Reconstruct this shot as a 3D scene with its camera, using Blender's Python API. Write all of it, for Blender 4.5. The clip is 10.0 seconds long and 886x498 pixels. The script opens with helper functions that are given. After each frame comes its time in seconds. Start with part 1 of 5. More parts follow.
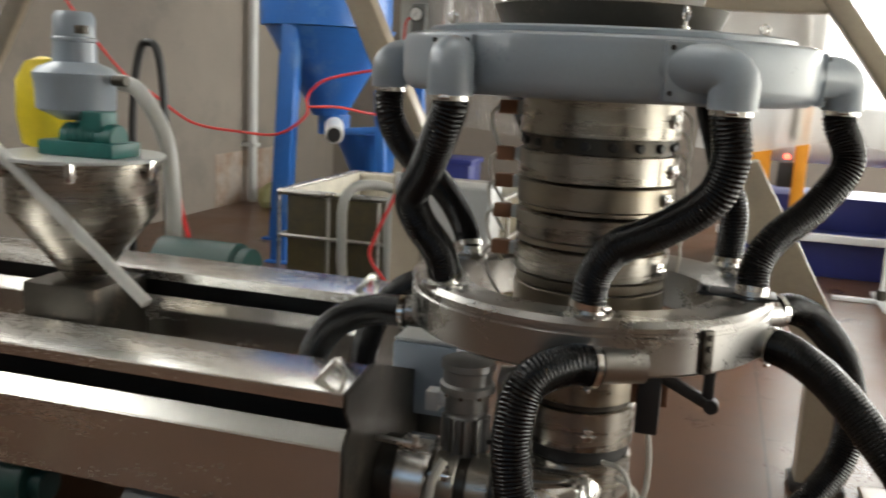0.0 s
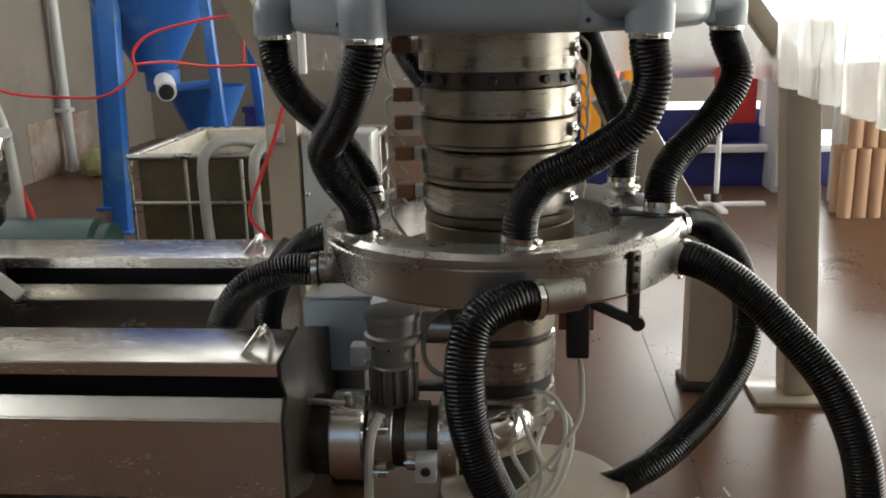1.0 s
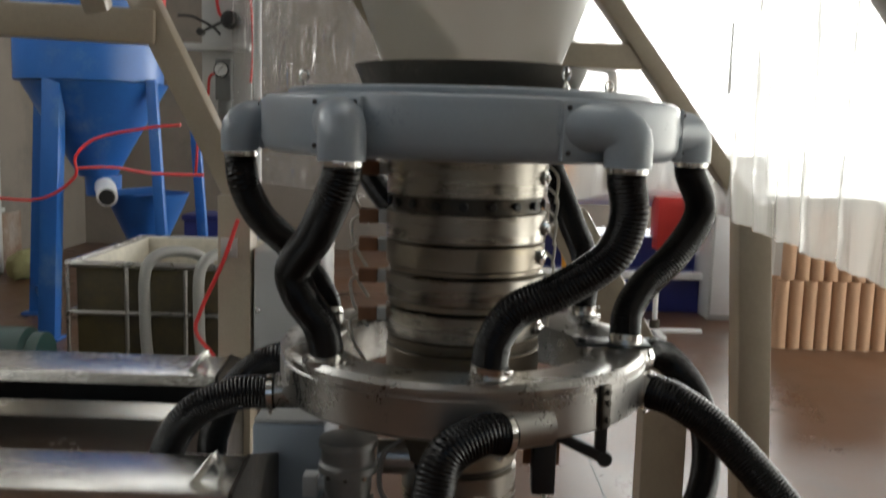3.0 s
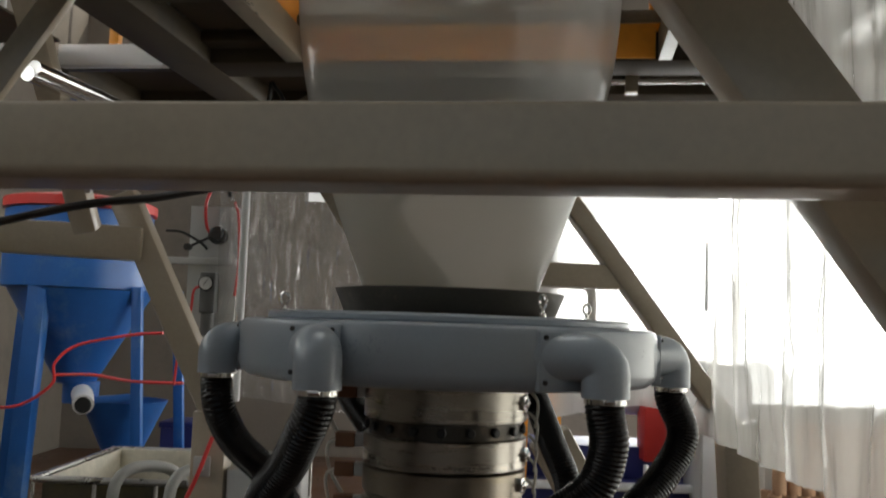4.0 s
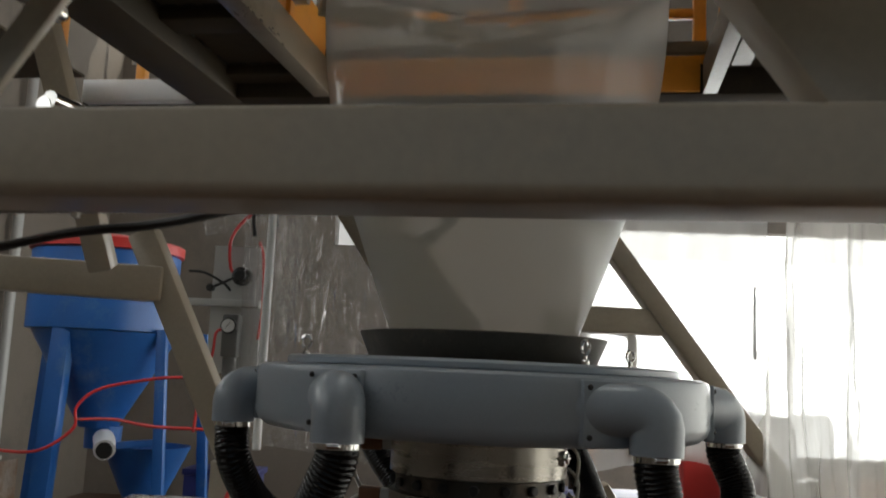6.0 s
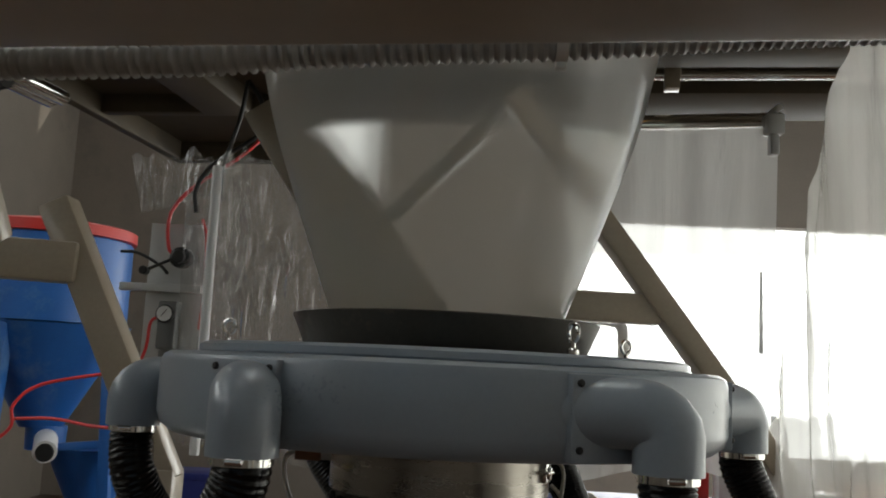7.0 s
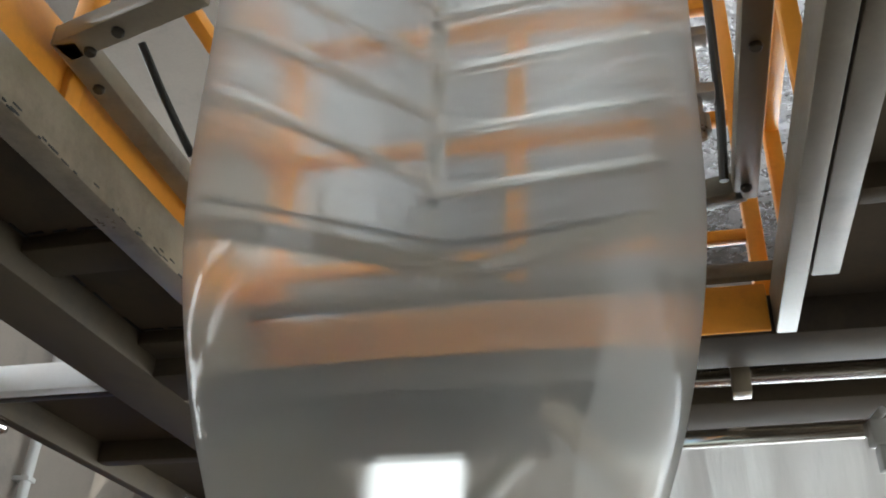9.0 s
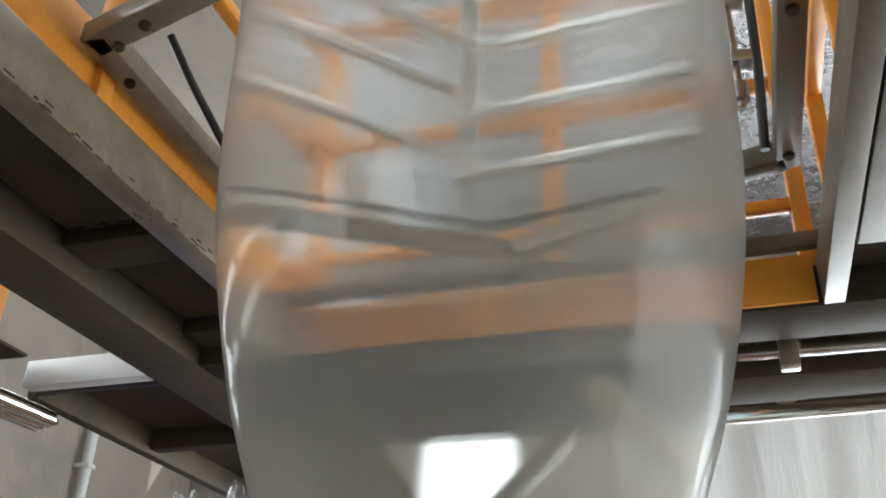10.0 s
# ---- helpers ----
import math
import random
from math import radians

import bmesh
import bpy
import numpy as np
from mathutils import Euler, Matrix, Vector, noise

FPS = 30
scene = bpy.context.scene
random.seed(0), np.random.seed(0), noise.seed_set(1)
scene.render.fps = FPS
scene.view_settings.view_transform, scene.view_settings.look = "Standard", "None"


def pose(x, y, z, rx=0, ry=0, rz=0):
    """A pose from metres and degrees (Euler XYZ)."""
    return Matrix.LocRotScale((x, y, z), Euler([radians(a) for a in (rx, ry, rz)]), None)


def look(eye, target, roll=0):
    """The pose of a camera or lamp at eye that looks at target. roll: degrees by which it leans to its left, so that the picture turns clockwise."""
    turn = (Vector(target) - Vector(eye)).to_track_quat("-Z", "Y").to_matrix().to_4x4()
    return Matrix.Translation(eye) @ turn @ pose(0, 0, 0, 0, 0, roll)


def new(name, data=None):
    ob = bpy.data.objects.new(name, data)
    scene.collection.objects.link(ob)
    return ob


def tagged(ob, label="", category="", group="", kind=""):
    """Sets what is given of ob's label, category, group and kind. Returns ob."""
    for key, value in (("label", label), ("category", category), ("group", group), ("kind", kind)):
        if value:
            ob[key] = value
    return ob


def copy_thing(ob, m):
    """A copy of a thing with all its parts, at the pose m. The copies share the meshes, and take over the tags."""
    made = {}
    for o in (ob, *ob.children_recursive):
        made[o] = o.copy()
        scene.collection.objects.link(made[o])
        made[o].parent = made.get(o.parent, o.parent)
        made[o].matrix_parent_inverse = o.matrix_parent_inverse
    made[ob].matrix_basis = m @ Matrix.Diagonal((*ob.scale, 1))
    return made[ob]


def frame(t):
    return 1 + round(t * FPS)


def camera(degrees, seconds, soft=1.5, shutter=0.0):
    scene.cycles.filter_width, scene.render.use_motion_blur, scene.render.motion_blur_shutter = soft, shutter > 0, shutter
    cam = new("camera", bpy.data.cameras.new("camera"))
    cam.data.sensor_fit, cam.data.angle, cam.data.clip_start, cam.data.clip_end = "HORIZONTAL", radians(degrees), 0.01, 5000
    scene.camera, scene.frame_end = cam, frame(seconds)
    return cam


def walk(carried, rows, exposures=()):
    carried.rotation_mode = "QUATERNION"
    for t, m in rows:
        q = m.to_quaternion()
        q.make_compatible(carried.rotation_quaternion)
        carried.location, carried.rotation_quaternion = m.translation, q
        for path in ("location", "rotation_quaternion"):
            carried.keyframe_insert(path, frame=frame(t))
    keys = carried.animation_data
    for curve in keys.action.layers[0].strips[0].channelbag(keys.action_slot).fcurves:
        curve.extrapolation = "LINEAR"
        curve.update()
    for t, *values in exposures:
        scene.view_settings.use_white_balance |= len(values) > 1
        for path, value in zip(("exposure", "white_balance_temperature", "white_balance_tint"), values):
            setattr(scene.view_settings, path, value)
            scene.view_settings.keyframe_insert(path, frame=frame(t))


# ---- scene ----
cam = camera(52.0, 10.0, soft=1.8, shutter=0.3)
PATH = [
    (0, (0.275, -2.625, 1.505), (-0.276, -0.741, 1.119), 2.8),
    (0.5, (0.173, -2.589, 1.513), (-0.059, -0.65, 1.084), 1.3),
    (1, (0.019, -2.613, 1.507), (-0.148, -0.686, 0.998), -1.3),
    (1.5, (-0.041, -2.61, 1.503), (-0.16, -0.686, 0.973), -0.3),
    (2, (-0.059, -2.593, 1.5), (-0.115, -0.675, 0.934), 0.4),
    (2.5, (-0.083, -2.578, 1.506), (-0.116, -0.635, 1.034), 0.9),
    (3, (-0.083, -2.557, 1.525), (-0.097, -0.575, 1.262), 1.6),
    (3.2, (-0.07, -2.547, 1.543), (-0.068, -0.551, 1.408), 1.2),
    (4.3, (-0.065, -2.554, 1.608), (-0.061, -0.579, 1.922), 2.3),
    (4.5, (-0.073, -2.575, 1.62), (-0.058, -0.616, 2.022), 2.1),
    (5, (-0.092, -2.588, 1.618), (-0.08, -0.63, 2.028), 2.4),
    (5.5, (-0.097, -2.558, 1.62), (-0.101, -0.595, 2.0), 2.5),
    (6, (-0.071, -2.381, 1.59), (-0.139, -0.401, 1.862), 2.6),
    (6.2, (-0.04, -2.264, 1.592), (-0.113, -0.279, 1.829), 3.4),
    (7.3, (-0.026, -1.839, 1.581), (-0.006, 0.136, 1.895), 1.9),
    (7.5, (-0.041, -1.781, 1.602), (0.021, 0.185, 1.964), 1.8),
    (8, (0.026, -1.624, 1.607), (-0.089, 0.286, 2.187), 2.7),
    (8.5, (0.0836, -1.4252, 1.5462), (-0.0725, 0.3735, 2.4066), 3.10),
    (9, (0.1309, -1.4103, 1.6089), (-0.0843, 0.3005, 2.6222), 2.33),
    (9.5, (0.1582, -1.3935, 1.6261), (-0.1497, 0.3033, 2.6390), 2.69),
    (10, (0.1499, -1.3985, 1.6228), (-0.1654, 0.3224, 2.5918), 1.96),
]
walk(cam, [(t, look(eye, target, roll)) for t, eye, target, roll in PATH],
     exposures=[(0, 0.15, 6850, 6), (0.5, -0.3, 6850, 6), (1.0, -0.08, 6750, 6), (2.4, -0.03, 6750, 6), (3.0, -0.5, 6700, 6), (3.2, -0.65, 6700, 6), (4.3, -1.05, 6700, 6), (6.2, -1.18, 6650, 6), (7.5, -1.17, 6500, 4), (8.0, -1.08, 6300, 4), (9.0, -0.04, 6100, 4), (10.0, 0.18, 6100, 4)])

# ---- world, sun, large lights ----
AX, AY = -0.038, -0.04          # axis of the die
world = bpy.data.worlds.new("sky")
scene.world = world
world.use_nodes = True
_n = world.node_tree.nodes
_sky = _n.new("ShaderNodeTexSky")
_sky.sky_type, _sky.sun_disc = "NISHITA", False
_sky.sun_elevation, _sky.sun_rotation = radians(32), radians(65)
world.node_tree.links.new(_sky.outputs[0], _n["Background"].inputs[0])
_n["Background"].inputs[1].default_value = 0.15
sun_data = bpy.data.lights.new("sun", "SUN")
sun_data.energy, sun_data.angle, sun_data.color = 3.0, radians(0.5), (1.0, 0.93, 0.82)
sun = new("sun", sun_data)
sun.matrix_basis = look((12, 6, 8.3), (0, 0, 0))


def window_light(name, centre, target, w, h, power, col):
    d = bpy.data.lights.new(name, "AREA")
    d.shape, d.size, d.size_y, d.energy, d.color = "RECTANGLE", w, h, power, col
    ob = new(name, d)
    ob.matrix_basis = look(centre, target)
    return ob


window_light("window_light_right", (5.9, 2.6, 1.4), (0, 2.2, 1.2), 8.5, 2.5, 205, (1.0, 0.95, 0.86))
window_light("window_light_back", (3.5, 8.45, 2.0), (2.4, 0, 1.3), 4.1, 2.1, 270, (0.97, 0.98, 1.0))
# weak fill lamp added behind the camera, with no known source
window_light("added_front_fill", (-0.6, -6.4, 3.3), (-0.3, 0, 1.0), 5.0, 2.2, 4, (0.93, 0.97, 1.0))
# unseen fill lamp, added to brighten the rods and the space over the platform
window_light("added_roof_fill_back", (-0.1, 1.2, 6.9), (-0.1, 1.3, 0), 1.8, 2.2, 60, (0.95, 0.98, 1.0))
# unseen fill lamp, added for the left bay and the lids
window_light("added_roof_fill_left", (-3.3, -1.6, 6.9), (-3.0, -1.6, 0), 1.5, 6.0, 58, (0.95, 0.98, 1.0))

# ---- materials ----


def mat(name, col, rough=0.5, metal=0.0, var=0.12, scale=6.0, fine=90.0, bump=0.0, spread=0.1, second=None, amount=0.0, stretch=(1, 1, 1), coat=0.0, spec=0.5, relief=0.004):
    """Procedural surface: colour with broad and fine variation, patches of a second colour, roughness spread and a fine relief."""
    m = bpy.data.materials.new(name)
    m.use_nodes = True
    t = m.node_tree
    n, l = t.nodes, t.links
    b = n["Principled BSDF"]
    co = n.new("ShaderNodeTexCoord")
    mp = n.new("ShaderNodeMapping")
    mp.inputs["Scale"].default_value = stretch
    l.new(co.outputs["Object"], mp.inputs[0])
    big, small = n.new("ShaderNodeTexNoise"), n.new("ShaderNodeTexNoise")
    big.inputs["Scale"].default_value, big.inputs["Detail"].default_value, big.inputs["Roughness"].default_value = scale, 6, 0.62
    small.inputs["Scale"].default_value, small.inputs["Detail"].default_value = fine, 4
    l.new(mp.outputs[0], big.inputs["Vector"])
    l.new(mp.outputs[0], small.inputs["Vector"])
    add = n.new("ShaderNodeMath")
    add.operation = "MULTIPLY_ADD"
    l.new(small.outputs[0], add.inputs[0])
    add.inputs[1].default_value = 0.4
    l.new(big.outputs[0], add.inputs[2])
    ramp = n.new("ShaderNodeMapRange")
    ramp.inputs[1].default_value, ramp.inputs[2].default_value = 0.4, 1.0
    ramp.inputs[3].default_value, ramp.inputs[4].default_value = 1 - var, 1 + var
    l.new(add.outputs[0], ramp.inputs[0])
    mul = n.new("ShaderNodeVectorMath")
    mul.operation = "SCALE"
    l.new(ramp.outputs[0], mul.inputs["Scale"])
    if second:
        pn = n.new("ShaderNodeTexNoise")
        pn.inputs["Scale"].default_value, pn.inputs["Detail"].default_value, pn.inputs["Roughness"].default_value = scale * 0.55, 8, 0.7
        l.new(mp.outputs[0], pn.inputs["Vector"])
        pr = n.new("ShaderNodeMapRange")
        pr.inputs[1].default_value, pr.inputs[2].default_value = 0.62 - 0.3 * amount, 0.72 - 0.2 * amount
        l.new(pn.outputs[0], pr.inputs[0])
        mx = n.new("ShaderNodeMix")
        mx.data_type = "RGBA"
        mx.inputs[6].default_value, mx.inputs[7].default_value = (*col, 1), (*second, 1)
        l.new(pr.outputs[0], mx.inputs[0])
        l.new(mx.outputs[2], mul.inputs[0])
    else:
        mul.inputs[0].default_value = col
    l.new(mul.outputs[0], b.inputs["Base Color"])
    rr = n.new("ShaderNodeMapRange")
    rr.inputs[1].default_value, rr.inputs[2].default_value = 0.3, 0.95
    rr.inputs[3].default_value, rr.inputs[4].default_value = max(0.03, rough - spread), min(1, rough + spread)
    l.new(add.outputs[0], rr.inputs[0])
    l.new(rr.outputs[0], b.inputs["Roughness"])
    b.inputs["Metallic"].default_value = metal
    b.inputs["Coat Weight"].default_value = coat
    b.inputs["Specular IOR Level"].default_value = spec
    if bump:
        bp = n.new("ShaderNodeBump")
        bp.inputs["Strength"].default_value, bp.inputs["Distance"].default_value = bump, relief
        l.new(add.outputs[0], bp.inputs["Height"])
        l.new(bp.outputs[0], b.inputs["Normal"])
    return m


def film(name, clear, haze, gloss, rough, tint=(0.94, 0.94, 0.92), white=(0.8, 0.8, 0.78), wrinkle=0.0, scale=3.0, stretch=(1, 1, 1), blur=0.0, low=0.0, skin_base=0.035, share=0.5, front=0.35):
    """Thin plastic film: part clear, part milky, with a glossy skin."""
    m = bpy.data.materials.new(name)
    m.use_nodes = True
    t = m.node_tree
    n, l = t.nodes, t.links
    n.remove(n["Principled BSDF"])
    tr, tl, df, gl = (n.new("ShaderNodeBsdf" + k) for k in ("Transparent", "Translucent", "Diffuse", "Glossy"))
    tr.inputs[0].default_value = (*tint, 1)
    tl.inputs[0].default_value = df.inputs[0].default_value = (*white, 1)
    gl.inputs["Roughness"].default_value = rough
    co, mp, nz = n.new("ShaderNodeTexCoord"), n.new("ShaderNodeMapping"), n.new("ShaderNodeTexNoise")
    mp.inputs["Scale"].default_value = stretch
    nz.inputs["Scale"].default_value, nz.inputs["Detail"].default_value = scale, 5
    l.new(co.outputs["Object"], mp.inputs[0])
    l.new(mp.outputs[0], nz.inputs["Vector"])
    hz = n.new("ShaderNodeMapRange")
    hz.inputs[1].default_value, hz.inputs[2].default_value = 0.3, 0.7
    hz.inputs[3].default_value, hz.inputs[4].default_value = haze * 0.75, haze * 1.25
    l.new(nz.outputs[0], hz.inputs[0])
    milk, body, skin = n.new("ShaderNodeMixShader"), n.new("ShaderNodeMixShader"), n.new("ShaderNodeMixShader")
    milk.inputs[0].default_value = front
    l.new(tl.outputs[0], milk.inputs[1])
    l.new(df.outputs[0], milk.inputs[2])
    if low:
        xyz, grad, both = n.new("ShaderNodeSeparateXYZ"), n.new("ShaderNodeMapRange"), n.new("ShaderNodeMath")
        l.new(co.outputs["Object"], xyz.inputs[0])
        l.new(xyz.outputs[2], grad.inputs[0])
        grad.inputs[1].default_value, grad.inputs[2].default_value, grad.inputs[3].default_value, grad.inputs[4].default_value = 1.7, 2.35, low, 1.0
        both.operation = "MULTIPLY"
        l.new(hz.outputs[0], both.inputs[0])
        l.new(grad.outputs[0], both.inputs[1])
        l.new(both.outputs[0], body.inputs[0])
    else:
        l.new(hz.outputs[0], body.inputs[0])
    if blur:
        rf, see = n.new("ShaderNodeBsdfRefraction"), n.new("ShaderNodeMixShader")
        rf.inputs["IOR"].default_value, rf.inputs["Roughness"].default_value = 1.03, blur
        rf.inputs[0].default_value = (*tint, 1)
        see.inputs[0].default_value = share
        l.new(tr.outputs[0], see.inputs[1])
        l.new(rf.outputs[0], see.inputs[2])
        l.new(see.outputs[0], body.inputs[1])
    else:
        l.new(tr.outputs[0], body.inputs[1])
    l.new(milk.outputs[0], body.inputs[2])
    fr, sharp, fac = n.new("ShaderNodeLayerWeight"), n.new("ShaderNodeMath"), n.new("ShaderNodeMath")
    fr.inputs[0].default_value = 0.5
    sharp.operation, sharp.inputs[1].default_value = "POWER", 3.5
    fac.operation, fac.inputs[1].default_value, fac.inputs[2].default_value = "MULTIPLY_ADD", gloss, skin_base
    l.new(fr.outputs["Facing"], sharp.inputs[0])
    l.new(sharp.outputs[0], fac.inputs[0])
    l.new(fac.outputs[0], skin.inputs[0])
    l.new(body.outputs[0], skin.inputs[1])
    l.new(gl.outputs[0], skin.inputs[2])
    if wrinkle:
        bp, wv = n.new("ShaderNodeBump"), n.new("ShaderNodeTexNoise")
        wv.inputs["Scale"].default_value, wv.inputs["Detail"].default_value, wv.inputs["Distortion"].default_value = scale * 2.2, 4, 0.6
        l.new(mp.outputs[0], wv.inputs["Vector"])
        bp.inputs["Strength"].default_value, bp.inputs["Distance"].default_value = wrinkle, 0.05
        l.new(wv.outputs[0], bp.inputs["Height"])
        for s in (gl, df, tl, fr):
            l.new(bp.outputs[0], s.inputs["Normal"])
    l.new(skin.outputs[0], n["Material Output"].inputs[0])
    return m


def glow(name, col, power):
    m = bpy.data.materials.new(name)
    m.use_nodes = True
    b = m.node_tree.nodes["Principled BSDF"]
    b.inputs["Base Color"].default_value = (*col, 1)
    b.inputs["Emission Color"].default_value = (*col, 1)
    b.inputs["Emission Strength"].default_value = power
    return m


